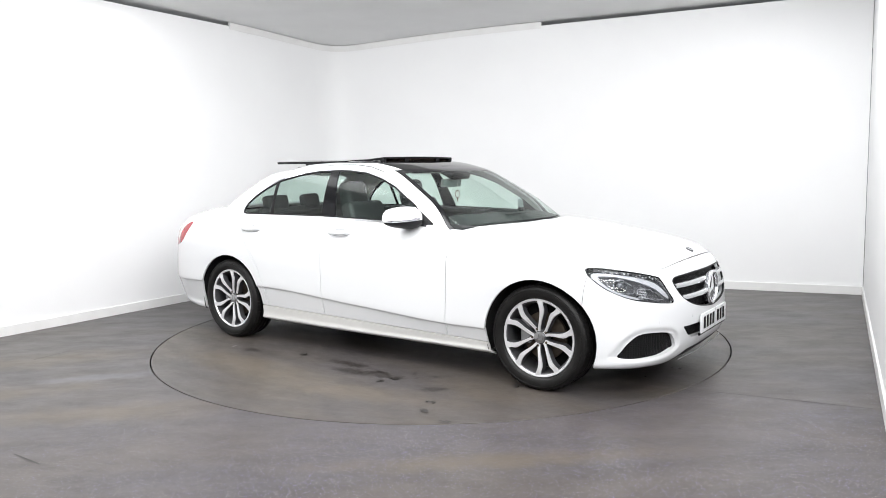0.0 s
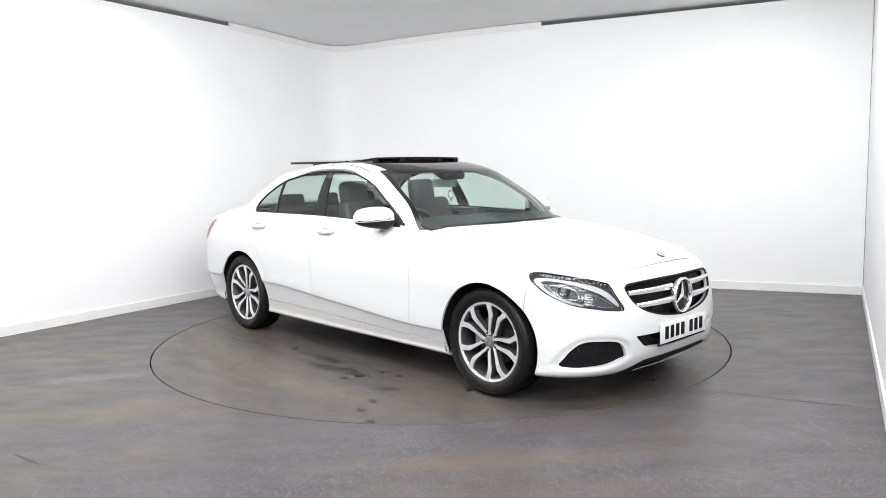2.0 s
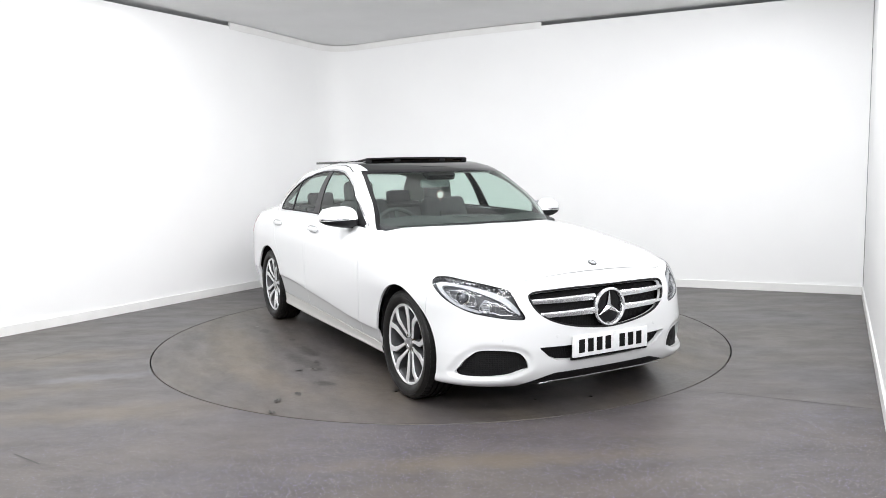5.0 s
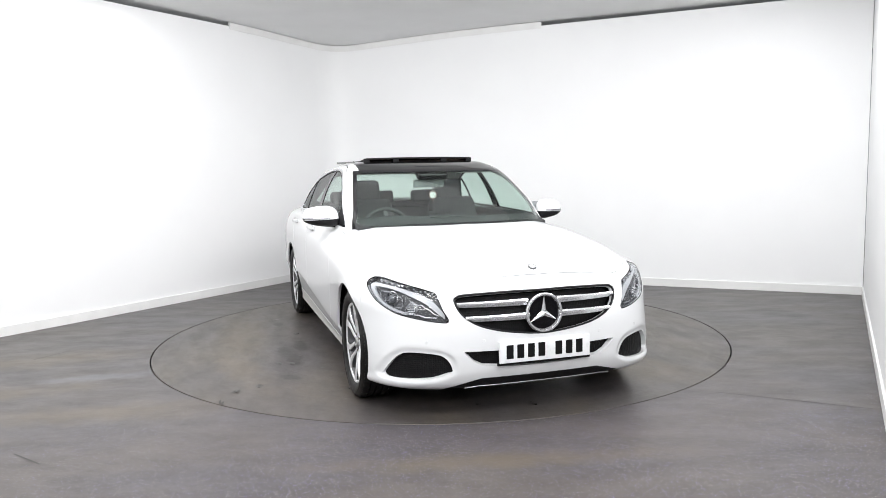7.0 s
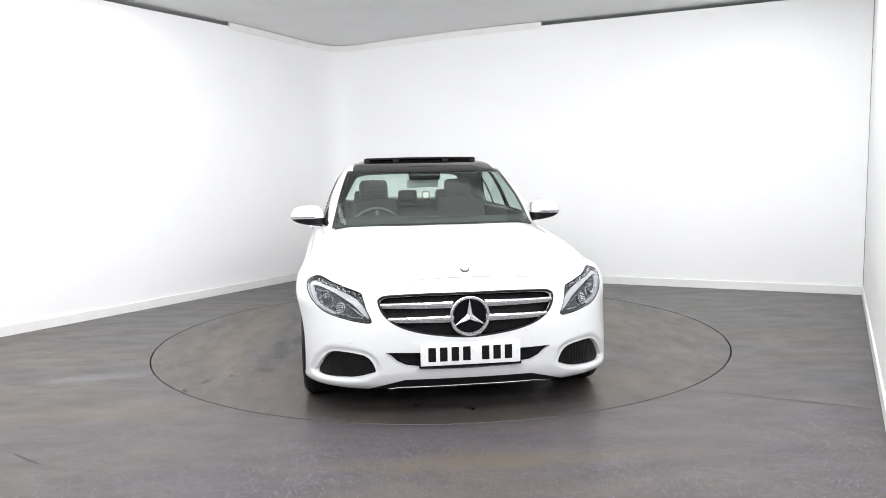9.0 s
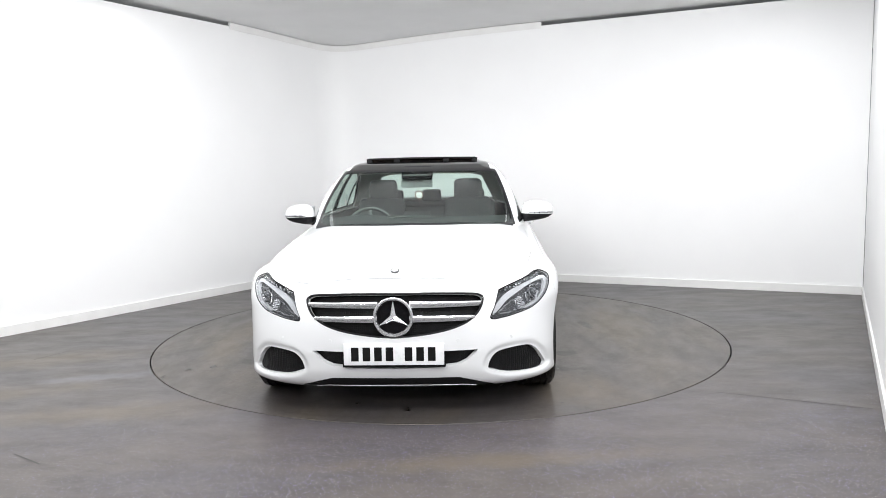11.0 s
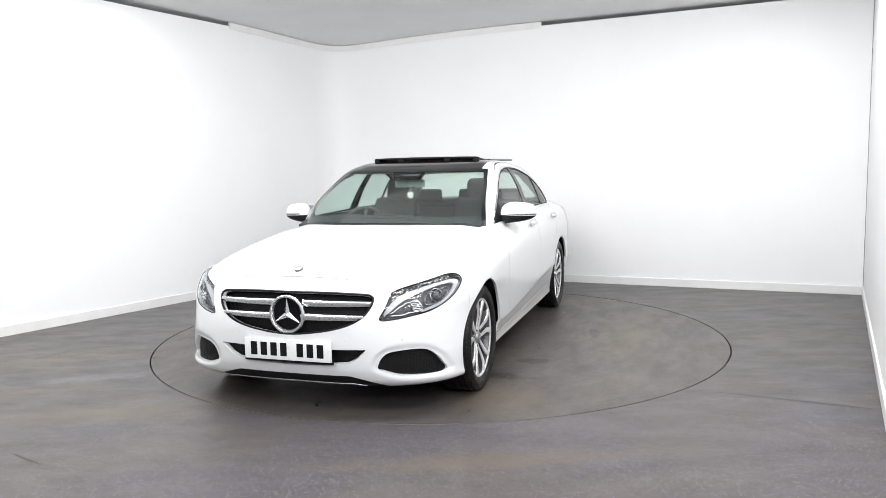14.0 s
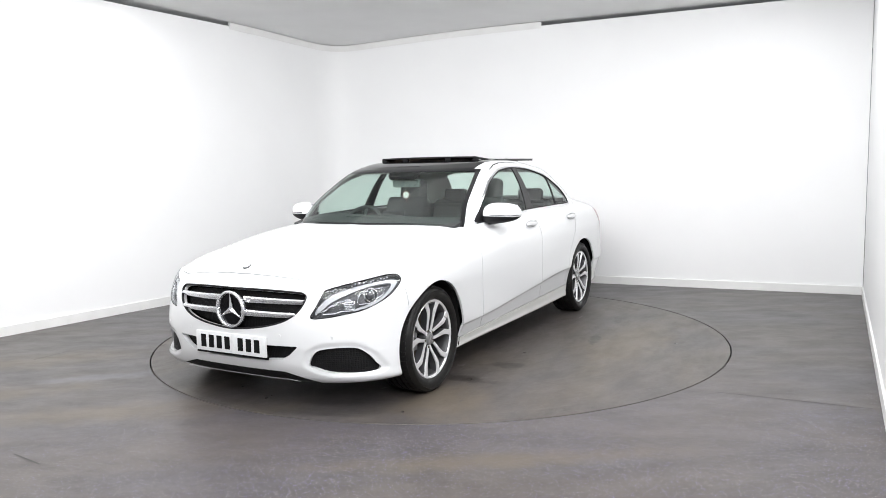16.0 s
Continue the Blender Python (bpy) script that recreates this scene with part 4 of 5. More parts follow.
def build_wheel(car, x, y, out):
    """A five twin-spoke alloy wheel; out is +1 on the car's left."""
    flip = pose(x, y, 0.322) @ (Matrix.Identity(4) if out > 0 else pose(0, 0, 0, 0, 0, 180)) @ Matrix.Diagonal((0.975, 1, 0.975, 1))
    barrel = lathe([(0.222, -0.10), (0.212, -0.02), (0.214, 0.05), (0.224, 0.082), (0.232, 0.088)], 72)
    wheel = part("wheel", barrel, M_BARREL, car, "five twin-spoke silver alloy wheel with a black tyre", m=flip)
    part("rim_lip", lathe([(0.228, 0.084), (0.233, 0.091), (0.243, 0.093), (0.247, 0.088), (0.244, 0.08)], 72), M_SPOKE, wheel, "bright rim lip", m=flip)
    side = [(0.243, 0.086), (0.252, 0.098), (0.268, 0.106), (0.290, 0.110), (0.306, 0.108), (0.317, 0.100), (0.325, 0.088), (0.3285, 0.074)]
    prof = list(side)
    w = 0.074
    for g in (0.056, 0.020, -0.020, -0.056):
        prof += [(0.3295, g + 0.005), (0.322, g + 0.004), (0.322, g - 0.004), (0.3295, g - 0.005)]
    prof += [(r, -h) for r, h in side[::-1]]
    bm = lathe(prof, 96)
    tyre = part("tyre", bm, M_RUBBER, wheel, "black rubber tyre", m=flip, sharp=30)
    # tread blocks on the shoulders, sidewall ribs
    V, F = [], []
    for i in range(70):
        for h0, h1 in ((0.060, 0.093), (-0.093, -0.060)):
            a0, a1 = 2 * math.pi * i / 70, 2 * math.pi * (i + 0.62) / 70
            n0 = len(V)
            for a in (a0, a1):
                for hh in (h0, h1):
                    edge = 0.3225 if abs(hh) > 0.07 else 0.3302
                    for r in (edge - 0.006, edge + 0.0035):
                        V.append((r * math.cos(a), hh, r * math.sin(a)))
            F += [tuple(n0 + k for k in q) for q in ((0, 1, 3, 2), (4, 6, 7, 5), (1, 5, 7, 3), (0, 4, 5, 1), (2, 3, 7, 6))]
    ob = mesh_ob("tread", [flip @ Vector(v) for v in V], F, M_RUBBER, wheel)
    tagged(ob, "", "", "", "stuff")
    part("sidewall_rib", lathe([(0.300, 0.1085), (0.302, 0.112), (0.304, 0.1085)], 72), M_RUBBER, wheel, m=flip)
    # spokes: two per arm, spreading to an elbow and then closing on the rim; bright machined faces, grey flanks
    stations = ((0.040, 27, 0.020, 0.068), (0.070, 21, 0.019, 0.073), (0.105, 16.0, 0.021, 0.079), (0.138, 13.2, 0.025, 0.084), (0.165, 12.2, 0.031, 0.088),
                (0.185, 13.0, 0.034, 0.090), (0.208, 15.5, 0.033, 0.091), (0.228, 17, 0.042, 0.091), (0.240, 17.5, 0.060, 0.091))
    for i in range(5):
        for sg in (-1, 1):
            base = math.radians(72 * i + (92 if out > 0 else 110))
            bm = bmesh.new()
            rings = []
            for r, ang, wd, top in stations:
                a = base + sg * math.radians(ang)
                c, s = math.cos(a), math.sin(a)
                ring = []
                for u, v in ((-0.62, -0.046), (-0.5, -0.007), (-0.42, 0), (0.42, 0), (0.5, -0.007), (0.62, -0.046)):
                    px, pz = r * c - u * wd * s, r * s + u * wd * c
                    ring.append(bm.verts.new((px, top + v, pz)))
                rings.append(ring)
            for p, q in zip(rings, rings[1:]):
                for k in range(6):
                    j = (k + 1) % 6
                    fc = bm.faces.new((p[k], p[j], q[j], q[k]))
                    fc.material_index = 1 if k in (0, 4, 5) else 0
            bm.faces.new(rings[0]).material_index = 1
            bm.faces.new(rings[-1][::-1]).material_index = 1
            ob = part("spoke", bm, M_SPOKE, wheel, m=flip, sharp=25)
            ob.data.materials.append(M_FLANK)
    part("hub", lathe([(0.001, 0.066), (0.044, 0.066), (0.050, 0.058), (0.052, 0.02)], 40), M_BARREL, wheel, m=flip)
    cap = part("hub_cap", lathe([(0.001, 0.082), (0.026, 0.082), (0.034, 0.080), (0.037, 0.070), (0.037, 0.06)], 36), M_SILVER, wheel, "silver hub cap", m=flip)
    for i in range(3):
        a = math.radians(90 + 120 * i)
        bm = box(0.024, 0.003, 0.004, 0.001, 1, at=(0.013, 0.0835, 0))
        part("cap_mark", bm, M_CHROME, wheel, m=flip @ pose(0, 0, 0, 0, -math.degrees(a), 0))
    for i in range(5):
        a = math.radians(90 + 72 * i + 50)
        part("wheel_bolt", lathe([(0.001, 0.072), (0.008, 0.072), (0.010, 0.064), (0.010, 0.05)], 8), M_STEEL, wheel, m=flip @ pose(0.053 * math.cos(a), 0, 0.053 * math.sin(a)))
    part("brake_disc", lathe([(0.06, 0.010), (0.150, 0.010), (0.150, -0.014), (0.06, -0.014)], 48), M_STEEL, wheel, "steel brake disc", m=flip)
    bm = box(0.07, 0.05, 0.15, 0.012, 2, at=(0.12, 0.012, 0.02))
    part("brake_caliper", bm, M_CALIPER, wheel, "grey brake caliper", m=flip)
    part("wheel_back", lathe([(0.001, -0.06), (0.215, -0.06)], 40), M_DARK, wheel, m=flip)
    # dark liner over the wheel
    V, F = [], []
    n = 30
    for i in range(n + 1):
        a = math.radians(-18 + 216 * i / n)
        for yy in (-0.36, 0.085):
            V.append((0.385 * math.cos(a), yy, 0.385 * math.sin(a)))
    for i in range(n):
        F.append((2 * i, 2 * i + 1, 2 * i + 3, 2 * i + 2))
    F.append([2 * i for i in range(n + 1)])
    mesh_ob("arch_liner", [flip @ Vector(v) for v in V], F, M_DARK, car, "black wheel arch liner", True, 60)


def build_front(car):
    # two chrome louvres on each side of the badge
    for z0 in (0.634, 0.562):
        for sg in (-1, 1):
            ys = np.linspace(0.085, 0.462 if z0 > 0.6 else 0.428, 12)
            V, F = [], []
            for yy in ys:
                k = (yy - 0.085) / 0.39
                h = 0.036 - 0.010 * k
                zc = z0 - 0.004 * k
                xx = form_x(sg * yy, zc)
                for dx, dz in ((-0.006, h * 0.5), (0.004, h * 0.28), (0.004, -h * 0.05), (-0.010, -h * 0.18), (-0.010, -h * 0.5), (-0.03, -h * 0.4), (-0.03, h * 0.4)):
                    V.append((xx + dx, sg * yy, zc + dz))
            m = 7
            for i in range(len(ys) - 1):
                for j in range(m):
                    a, b = i * m + j, i * m + (j + 1) % m
                    F.append((a, b, b + m, a + m) if sg > 0 else (a, a + m, b + m, b))
            F += [tuple(range(m)), tuple(range((len(ys) - 1) * m, len(ys) * m))[::-1]]
            mesh_ob("grille_bar", V, F, M_BAR, car, "chrome grille louvre", True, 30)
    # frame of the grille
    ring = soft(both(GRILLE), 4)
    part("grille_frame", tube([(form_x(a, b) - 0.006, a, b) for a, b in ring], 0.007, 8, True), M_PLASTIC, car, "black grille edge")
    # badge: ring with three arms on a dark disc
    cx, cz = 2.205, 0.573
    badge = part("badge", lathe([(0.093, -0.030), (0.105, -0.012), (0.107, 0.0), (0.102, 0.008), (0.094, 0.008), (0.089, 0.0), (0.089, -0.02)], 64), M_BAR, car, "round chrome badge with three arms", m=pose(cx, 0, cz, 0, 0, -90))
    part("badge_disc", lathe([(0.001, -0.012), (0.090, -0.012)], 40), M_BLACK, badge, "black badge disc", m=pose(cx, 0, cz, 0, 0, -90))
    for i in range(3):
        a = math.radians(90 + 120 * i)
        bm = bmesh.new()
        tip = bm.verts.new((0, 0.090 * math.cos(a), 0.090 * math.sin(a)))
        pl, pr = a + math.radians(60), a - math.radians(60)
        b0 = bm.verts.new((0, 0.017 * math.cos(pl), 0.017 * math.sin(pl)))
        b1 = bm.verts.new((0, 0.017 * math.cos(pr), 0.017 * math.sin(pr)))
        c = bm.verts.new((0.012, 0, 0))
        o = bm.verts.new((-0.004, 0, 0))
        tb = bm.verts.new((0.004, 0.090 * math.cos(a), 0.090 * math.sin(a)))
        for f in ((tb, b0, c), (tb, c, b1), (tip, tb, b1), (tip, b0, tb), (tip, b1, o), (tip, o, b0)):
            bm.faces.new(f)
        part("badge_arm", bm, M_BAR, badge, smooth=False, m=pose(cx - 0.006, 0, cz))
    # number plate with plain bars for its characters
    px = 2.212
    plate = part("number_plate", box(0.012, 0.530, 0.116, 0.004, 2), M_PLATE, car, "white number plate with black characters as bars", m=pose(px, 0, 0.379))
    part("plate_holder", box(0.010, 0.545, 0.020, 0.003, 1), M_PLASTIC, plate, m=pose(px - 0.008, 0, 0.317))
    part("plate_backing", box(0.03, 0.42, 0.09, 0.004, 1), M_PLASTIC, plate, m=pose(px - 0.018, 0, 0.366))
    for i, yy in enumerate((0.205, 0.144, 0.083, 0.022, -0.078, -0.139, -0.200)):
        part("plate_bar", box(0.003, 0.040, 0.074, 0.001, 1), M_PLATEINK, plate, m=pose(px + 0.006, -yy, 0.380))
    for yy in (-0.06, 0.06):
        part("plate_note", box(0.002, 0.09, 0.006), M_PLATEINK, plate, m=pose(px + 0.003, yy, 0.3175))
    # chrome strip under the lip
    pts = [(form_x(y, 0.235 - 0.30 * max(0, abs(y) - 0.34)) + 0.004, y, z) for y, z in ((y, 0.198 - 0.16 * max(0, abs(y) - 0.36)) for y in np.linspace(-0.43, 0.43, 25))]
    part("lip_strip", tube(pts, 0.0026, 8), M_SILVER, car, "thin chrome lip strip")
    badge2 = part("bonnet_badge", lathe([(0.018, 0.003), (0.021, 0.006), (0.025, 0.003), (0.025, -0.004)], 28, "Z"), M_LAMPGREY, car, "small round grey bonnet badge", m=pose(2.055, 0, form_z(2.055, 0) + 0.002, 0, 24, 0))
    part("badge_face", lathe([(0.001, 0.004), (0.019, 0.004)], 24, "Z"), M_BAR, badge2, m=pose(2.055, 0, form_z(2.055, 0) + 0.002, 0, 24, 0))
    for yy, zz in ((0.62, 0.44), (0.34, 0.445), (-0.34, 0.445), (-0.62, 0.44)):
        bm = lathe([(0.001, 0.0012), (0.009, 0.0012), (0.010, 0.0)], 20, "Z")
        part("parking_sensor", bm, M_PAINT, car, m=pose(form_x(yy, zz), yy, zz, 0, 90, math.degrees(math.atan2(yy * 0.45, 1))))
    # black cowl strip along the foot of the windscreen
    ys = np.linspace(-0.69, 0.69, 31)
    cx = [0.99 - 0.27 * (abs(y) / 0.70) ** 2.3 for y in ys]
    part("cowl_strip", tube([(x, y, form_z(x, y) + 0.001) for x, y in zip(cx, ys)], 0.010, 8), M_PLASTIC, car, "black cowl strip below the windscreen")
    part("radiator", box(0.08, 0.95, 0.36, 0.02, 2), M_DARK, car, "black radiator", m=pose(1.95, 0, 0.48))


def build_mirror(car, sg):
    bm = bmesh.new()
    bmesh.ops.create_uvsphere(bm, u_segments=36, v_segments=22, radius=1)
    for v in bm.verts:
        x, y, z = v.co
        e = lambda k, p: math.copysign(abs(k) ** p, k)
        x, y, z = e(x, 0.75), e(y, 0.72), e(z, 0.72)
        y2 = y * (0.122 - 0.012 * z)
        z2 = z * (0.072 - 0.014 * y) + 0.006 * y
        x2 = x * 0.092 * (1 if x > 0 else 0.55) - 0.045 * y
        v.co = (x2, y2, z2)
    m = pose(0.415, sg * 0.897, 1.026) @ (Matrix.Identity(4) if sg > 0 else Matrix.Diagonal((1, -1, 1, 1)))
    low = bm.copy()
    bmesh.ops.bisect_plane(bm, geom=bm.verts[:] + bm.edges[:] + bm.faces[:], plane_co=(0, 0, -0.022), plane_no=(0, 0.05, 1), clear_inner=True)
    bmesh.ops.bisect_plane(low, geom=low.verts[:] + low.edges[:] + low.faces[:], plane_co=(0, 0, -0.022), plane_no=(0, 0.05, 1), clear_outer=True)
    mir = part("door_mirror", bm, M_PAINT, car, "white door mirror with black base and clear indicator strip", m=m, sharp=50)
    part("mirror_base", low, M_PLASTIC, mir, "black mirror underside", m=m, sharp=50)
    pts = []
    for k in np.linspace(-0.45, 1.0, 16):
        y = 0.116 * math.sin(k * 1.35)
        cx = math.cos(k * 1.35)
        pts.append((0.094 * abs(cx) ** 0.75 - 0.045 * y / 0.122 + 0.001, y * 1.03, -0.010 - 0.006 * k))
    part("indicator_strip", tube(pts, 0.0065, 6), M_LAMPSILVER, mir, "clear indicator strip", m=m)
    arm = box(0.075, 0.10, 0.024, 0.010, 2)
    part("mirror_arm", arm, M_PLASTIC, mir, "black mirror arm", m=pose(0.405, sg * 0.820, 0.957, sg * 8, 0, 0))
    part("mirror_glass", box(0.004, 0.19, 0.10, 0.002, 1), M_CHROME, mir, "mirror glass", m=pose(0.347, sg * 0.897, 1.031, 0, 0, -sg * 8))


def build_roof_opening(car):
    # the glass panel, slid back and up
    V, F = [], []
    nx, ny = 14, 12
    for side in (0, 1):
        for i in range(nx):
            x = -0.47 - 0.77 * i / (nx - 1)
            for j in range(ny):
                y = -0.47 + 0.94 * j / (ny - 1)
                z = 1.440 + 0.008 * (i / (nx - 1)) - 0.018 * (y / 0.47) ** 2 - 0.018 * side
                V.append((x, y, z))
    o = nx * ny
    for i in range(nx - 1):
        for j in range(ny - 1):
            a = i * ny + j
            F += [(a, a + 1, a + ny + 1, a + ny), (o + a, o + a + ny, o + a + ny + 1, o + a + 1)]
    edge = [j for j in range(ny)] + [i * ny + ny - 1 for i in range(1, nx)] + [(nx - 1) * ny + j for j in range(ny - 2, -1, -1)] + [i * ny for i in range(nx - 2, 0, -1)]
    for a, b in zip(edge, edge[1:] + edge[:1]):
        F.append((a, b, o + b, o + a))
    mesh_ob("sunroof_panel", V, F, M_ROOFGLASS, car, "black glass sunroof panel slid open", True, 40)
    # raised wind deflector
    n = 15
    ys = np.linspace(-0.43, 0.43, n)
    bow = lambda y: -0.045 - 0.05 * (y / 0.43) ** 2
    part("deflector_bar", tube([(bow(y), y, 1.441 - 0.004 * (y / 0.43) ** 2) for y in ys], 0.006, 8), M_PLASTIC, car, "black raised wind deflector bar")
    V, F = [], []
    for y in ys:
        V += [(bow(y) - 0.01, y, 1.440 - 0.004 * (y / 0.43) ** 2), (bow(y) - 0.025, y, 1.400), (bow(y) - 0.030, y, 1.400), (bow(y) - 0.015, y, 1.440)]
    for i in range(n - 1):
        for k in range(4):
            F.append((4 * i + k, 4 * i + (k + 1) % 4, 4 * i + 4 + (k + 1) % 4, 4 * i + 4 + k))
    mesh_ob("deflector_net", V, F, M_NET, car, "dark see-through deflector net", False)
    for y in (-0.43, -0.20, 0.20, 0.43):
        part("deflector_post", box(0.02, 0.05, 0.045, 0.004, 1), M_PLASTIC, car, m=pose(bow(y) - 0.02, y, 1.418))
    for sg in (-1, 1):
        part("deflector_arm", tube([(-0.095, sg * 0.43, 1.437), (-0.25, sg * 0.435, 1.425), (-0.47, sg * 0.44, 1.408)], 0.008, 8), M_PLASTIC, car)
        part("sunroof_rail", box(0.75, 0.02, 0.022, 0.004, 1), M_PLASTIC, car, m=pose(-0.55, sg * 0.445, 1.405))
        part("panel_lifter", tube([(-0.62, sg * 0.40, 1.40), (-0.80, sg * 0.40, 1.425)], 0.008, 6), M_PLASTIC, car)
        part("roof_strip", tube([(0.08, sg * 0.541, 1.366), (-0.2, sg * 0.529, 1.396), (-0.6, sg * 0.520, 1.399), (-0.95, sg * 0.508, 1.378)], 0.005, 6), M_PLASTIC, car, "black roof joint strip")


def build_seat(car, x, y, width, label):
    seat = part("seat", box(0.50, width, 0.16, 0.06, 4), M_SEAT, car, label, m=pose(x + 0.22, y, 0.52, 0, -6, 0))
    bm = box(0.13, width, 0.62, 0.055, 4)
    for v in bm.verts:
        k = (v.co.z + 0.31) / 0.62
        v.co.y *= 1 - 0.22 * k
        if abs(v.co.y) > width * 0.3:
            v.co.x += 0.025
    part("backrest", bm, M_SEAT, seat, m=pose(x - 0.13, y, 0.80, 0, -20, 0))
    head = box(0.12, 0.245, 0.215, 0.058, 5)
    part("headrest", head, M_SEAT, seat, m=pose(x - 0.285, y, 1.155, 0, -10, 0))
    for dy in (-0.055, 0.055):
        part("headrest_post", tube([(x - 0.25, y + dy, 1.02), (x - 0.28, y + dy, 1.10)], 0.007, 8), M_CHROME, seat)


def build_interior(car):
    # tub, doors' inner faces, dashboard, rear shelf
    part("cabin_floor", box(2.5, 1.30, 0.05, 0.01, 1), M_DASH, car, m=pose(-0.35, 0, 0.33))
    part("bulkhead", box(0.05, 1.30, 0.56, 0.01, 1), M_DASH, car, m=pose(0.95, 0, 0.63))
    for sg in (-1, 1):
        part("door_card", box(1.9, 0.03, 0.58, 0.012, 2), M_DASH, car, m=pose(-0.42, sg * 0.745, 0.67))
        part("door_top", box(1.60, 0.05, 0.05, 0.018, 3), M_DASH, car, m=pose(-0.42, sg * 0.735, 0.975))
        part("quarter_card", box(0.45, 0.03, 0.62, 0.012, 2), M_DASH, car, m=pose(-1.45, sg * 0.66, 0.70, 0, 0, sg * 14))
    bm = bmesh.new()
    V = []
    ys = np.linspace(-0.70, 0.70, 15)
    prof = ((0.93, 0.955), (0.80, 0.985), (0.62, 1.000), (0.50, 0.992), (0.42, 0.955), (0.38, 0.86), (0.42, 0.62), (0.93, 0.60))
    rows = []
    for y in ys:
        hump = 0.022 * math.exp(-((y + 0.38) / 0.17) ** 2) + 0.016 * math.exp(-(y / 0.16) ** 2)
        pull = 0.15 * (abs(y) / 0.70) ** 3
        rows.append([bm.verts.new((x - (pull if x > 0.6 else 0), y, z + (hump if 0.45 < x < 0.9 else 0))) for x, z in prof])
    for a, b in zip(rows, rows[1:]):
        for k in range(len(prof)):
            j = (k + 1) % len(prof)
            bm.faces.new((a[k], a[j], b[j], b[k]))
    bm.faces.new(rows[0])
    bm.faces.new(rows[-1][::-1])
    dash = part("dashboard", bm, M_DASH, car, "dark grey dashboard", sharp=50)
    part("dash_vent", box(0.012, 0.42, 0.008, 0.003, 1), M_DASH, dash, m=pose(0.80, 0.02, 1.012))
    part("dash_screen", box(0.02, 0.20, 0.10, 0.006, 2), M_PLASTIC, dash, m=pose(0.45, 0.0, 0.985, 0, -10, 0))
    part("rear_shelf", box(0.55, 1.15, 0.03, 0.01, 2), M_DASH, car, m=pose(-1.52, 0, 1.005))
    # steering wheel on the right
    sw = pose(0.33, -0.38, 0.885, 0, 64, 0)
    part("steering_wheel", tube([(0.185 * math.cos(a), 0.185 * math.sin(a), 0) for a in np.linspace(0, 2 * math.pi, 40, endpoint=False)], 0.016, 10, True), M_LEATHER, car, "dark leather steering wheel", m=sw)
    part("steering_hub", lathe([(0.001, -0.03), (0.06, -0.025), (0.075, 0.0), (0.06, 0.03)], 28, "Z"), M_LEATHER, car, m=sw)
    for a in (0, 180, 90):
        part("steering_spoke", box(0.14, 0.03, 0.012, 0.004, 1, at=(0.12, 0, 0)), M_LEATHER, car, m=sw @ pose(0, 0, 0, 0, 0, a + 90))
    for sg in (-1, 1):
        build_seat(car, -0.20, sg * 0.37, 0.50, "dark grey leather front seat")
    bench = part("rear_bench", box(0.50, 1.25, 0.18, 0.06, 4), M_SEAT, car, "dark grey leather rear bench", m=pose(-0.98, 0, 0.52, 0, -6, 0))
    part("bench_back", box(0.14, 1.25, 0.60, 0.05, 4), M_SEAT, bench, m=pose(-1.27, 0, 0.76, 0, -22, 0))
    for y, w in ((0.0, 0.185), (-0.40, 0.24), (0.40, 0.24)):
        part("rear_headrest", box(0.09, w, 0.13, 0.035, 4), M_SEAT, bench, m=pose(-1.36, y, 1.085, 0, -12, 0))
    # camera housing and mirror at the top of the windscreen
    part("sensor_housing", box(0.16, 0.24, 0.055, 0.022, 3), M_BLACK, car, "black sensor housing behind the windscreen", m=pose(0.24, -0.01, 1.318, 0, 26, 0))
    part("mirror_stem", tube([(0.22, -0.01, 1.31), (0.20, -0.02, 1.245)], 0.012, 8), M_PLASTIC, car)
    part("rear_view_mirror", box(0.03, 0.245, 0.062, 0.014, 3), M_MIRRORBACK, car, "grey rear view mirror", m=pose(0.215, -0.02, 1.238, 0, 8, 0))
    part("toll_tag", box(0.004, 0.07, 0.03, 0.002, 1), M_CHROME, car, m=pose(0.28, 0.05, 1.30, 0, 55, 0))
    for sg in (-1, 1):
        part("sun_visor", box(0.15, 0.36, 0.014, 0.005, 2), M_LINER, car, m=pose(0.13, sg * 0.30, 1.338, 0, 14, 0))
        part("grab_handle", box(0.18, 0.02, 0.03, 0.008, 2), M_LINER, car, m=pose(-0.55, sg * 0.56, 1.33))


def build_ornament():
    root = tagged(new("hanging_ornament"), "small round pendant on a cord under the rear view mirror", "ornament")
    ring = lathe([(0.029, -0.004), (0.034, 0.0), (0.029, 0.004), (0.024, 0.0), (0.029, -0.004)], 32)
    part("pendant_ring", ring, M_ORNRED, root, "red-brown pendant ring", m=pose(0, 0, 0, 0, 0, 90))
    part("pendant_disc", lathe([(0.001, -0.003), (0.025, -0.002), (0.025, 0.002), (0.001, 0.003)], 28), M_ORN, root, "pale pendant disc", m=pose(0, 0, 0, 0, 0, 90))
    part("cord", tube([(0, 0, 0.028), (0.002, 0.002, 0.055), (0, 0, 0.085)], 0.0018, 6), M_ORN, root)
    part("tassel", lathe([(0.004, 0.0), (0.005, -0.02), (0.002, -0.03)], 10, "Z"), M_ORNRED, root, m=pose(0, 0, -0.028))
    return root


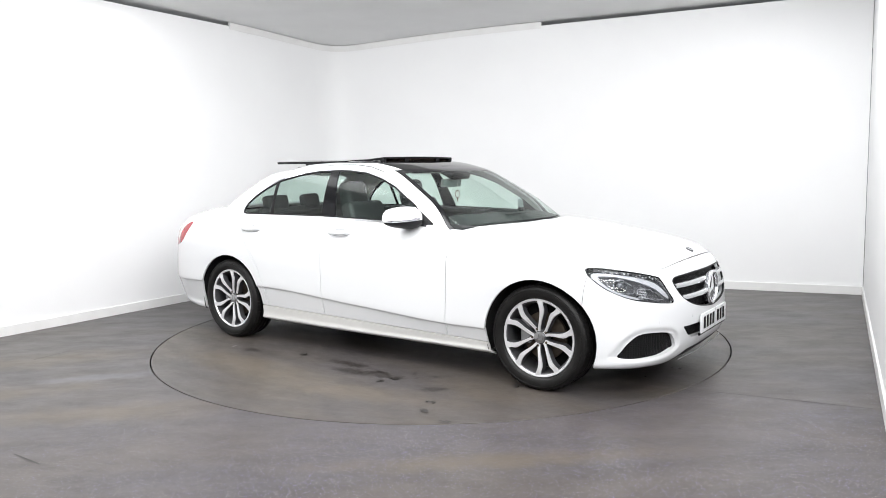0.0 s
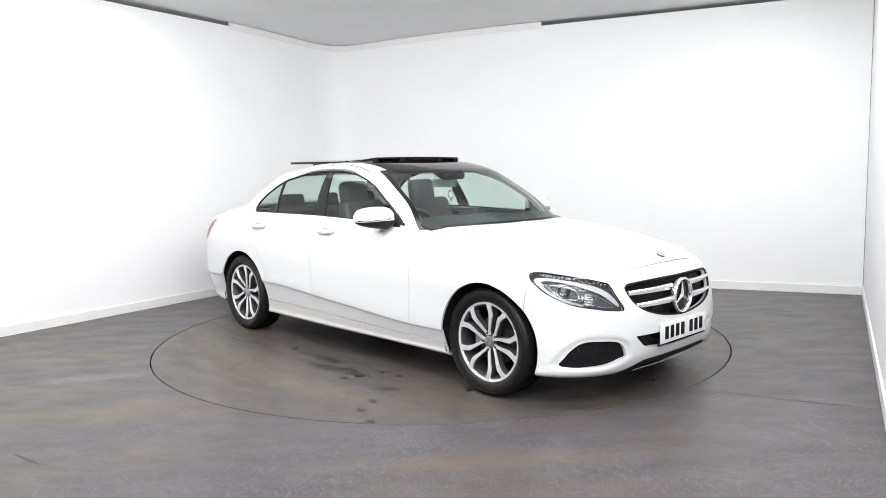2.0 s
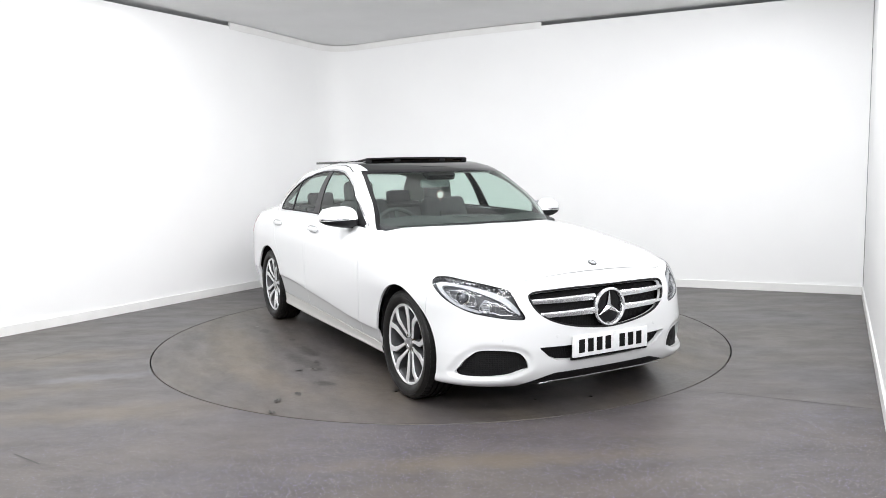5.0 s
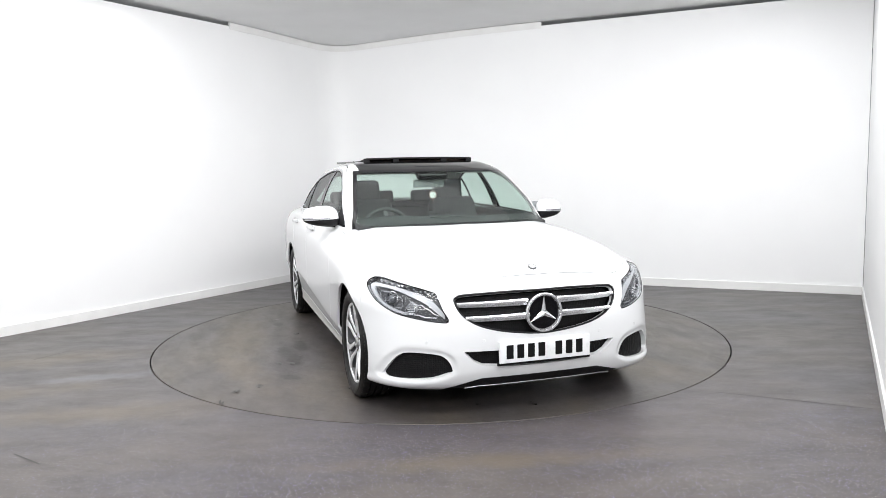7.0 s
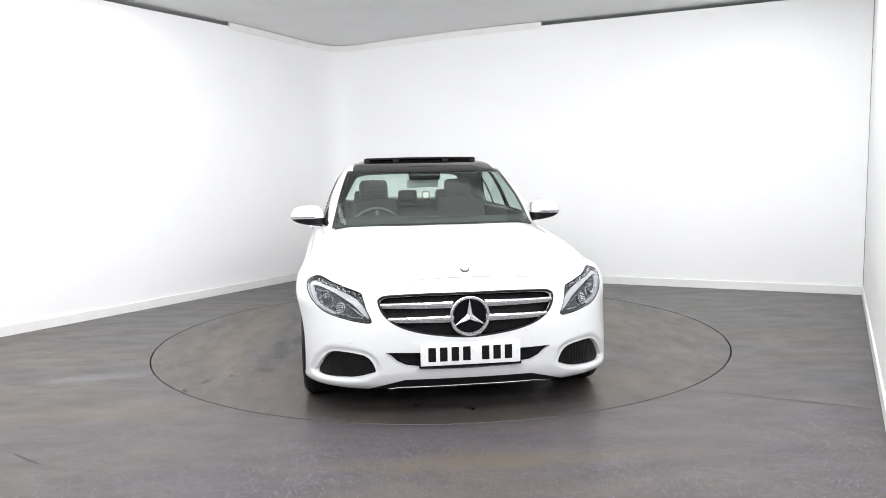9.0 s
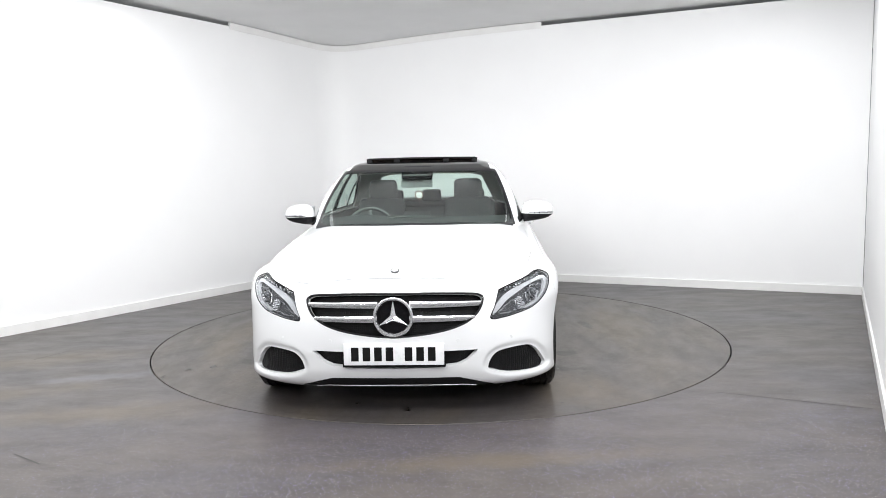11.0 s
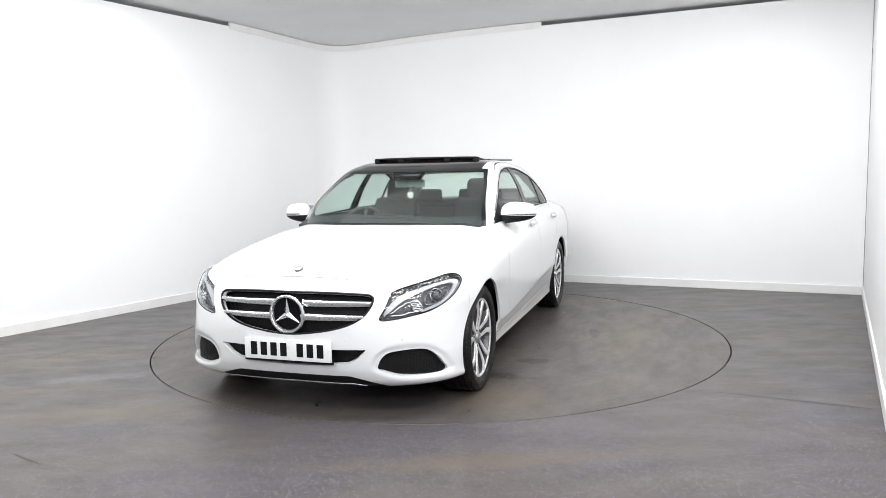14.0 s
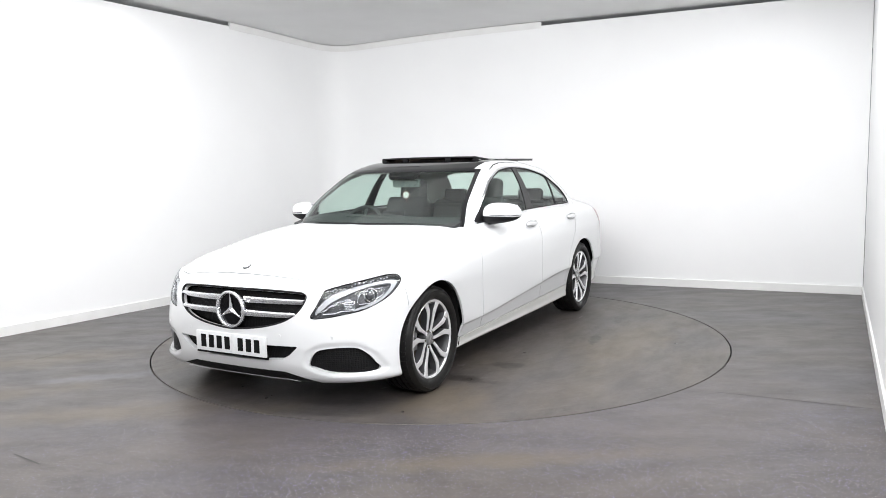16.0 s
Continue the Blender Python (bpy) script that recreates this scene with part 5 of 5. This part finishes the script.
def build_handles(doors):
    for (kind, k), door in doors.items():
        sg = 1 if k == 0 else -1
        x0, x1 = (-0.27, -0.075) if kind == "fdoor" else (-1.22, -1.025)
        y = 0.882
        pts = [(x0 + (x1 - x0) * t, sg * (y + 0.026 * math.sin(math.pi * min(1, max(0, t))) ** 0.4), 0.906 + 0.004 * t) for t in np.linspace(0, 1, 14)]
        V, F = [], []
        for i, q in enumerate(pts):
            h = 0.012 + 0.004 * math.sin(math.pi * i / 13)
            for dy, dz in ((-0.010, h), (0.004, h * 0.7), (0.007, 0), (0.004, -h * 0.7), (-0.010, -h)):
                V.append((q[0], q[1] + sg * dy, q[2] + dz))
        for i in range(13):
            for j in range(5):
                a, b = i * 5 + j, i * 5 + (j + 1) % 5
                F.append((a, b, b + 5, a + 5))
        F += [tuple(range(5)), tuple(range(65, 70))]
        h = mesh_ob("door_handle", V, F, M_PAINT, door, "white door handle", True, 40)
        bm = lathe([(0.001, 0.0), (0.03, 0.0015), (0.036, 0.004)], 24)
        # grey ring round the handle, standing in for the shadow line of its recess
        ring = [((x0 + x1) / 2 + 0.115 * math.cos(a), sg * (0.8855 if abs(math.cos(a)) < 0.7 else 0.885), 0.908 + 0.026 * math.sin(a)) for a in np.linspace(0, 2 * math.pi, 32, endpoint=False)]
        part("handle_shadow_ring", tube(ring, 0.0018, 6, True), M_CALIPER, door)
        part("handle_recess", bm, M_RECESS, door, m=pose((x0 + x1) / 2, sg * 0.876, 0.906) @ Matrix.Diagonal((2.0, sg, 0.7, 1)))


def build_car():
    car = tagged(new("car"), "white four-door saloon car with open black sunroof standing on the turntable", "car")
    doors = build_shell(car)
    build_handles(doors)
    for x, y in ((1.432, 0.786), (-1.415, 0.778)):
        for out in (1, -1):
            build_wheel(car, x, y * out, out)
    build_front(car)
    for sg in (1, -1):
        build_mirror(car, sg)
    build_roof_opening(car)
    build_interior(car)
    # underside
    part("underbody", box(4.0, 0.80, 0.10, 0.02, 1), M_DARK, car, "black underbody", m=pose(-0.15, 0, 0.235))
    part("underfloor", box(1.96, 1.62, 0.06, 0.01, 1), M_DARK, car, m=pose(0.02, 0, 0.225))
    part("boot_tub", box(0.7, 1.0, 0.45, 0.05, 2), M_DARK, car, m=pose(-1.80, 0, 0.60))
    return car


car = build_car()
ornament = build_ornament()


# ---- what moves ----
def heading(t):
    return -35.99 - 5.182 * t


def motions():
    rows = [(t, pose(0, 0, 0, 0, 0, heading(t))) for t in range(17)]
    walk(turntable, rows)
    walk(car, [(t, m @ pose(0.0224, -0.1324, 0)) for t, m in rows])
    walk(ornament, [(t, m @ pose(0.0224 + 0.26, -0.1324, 1.150)) for t, m in rows])


motions()
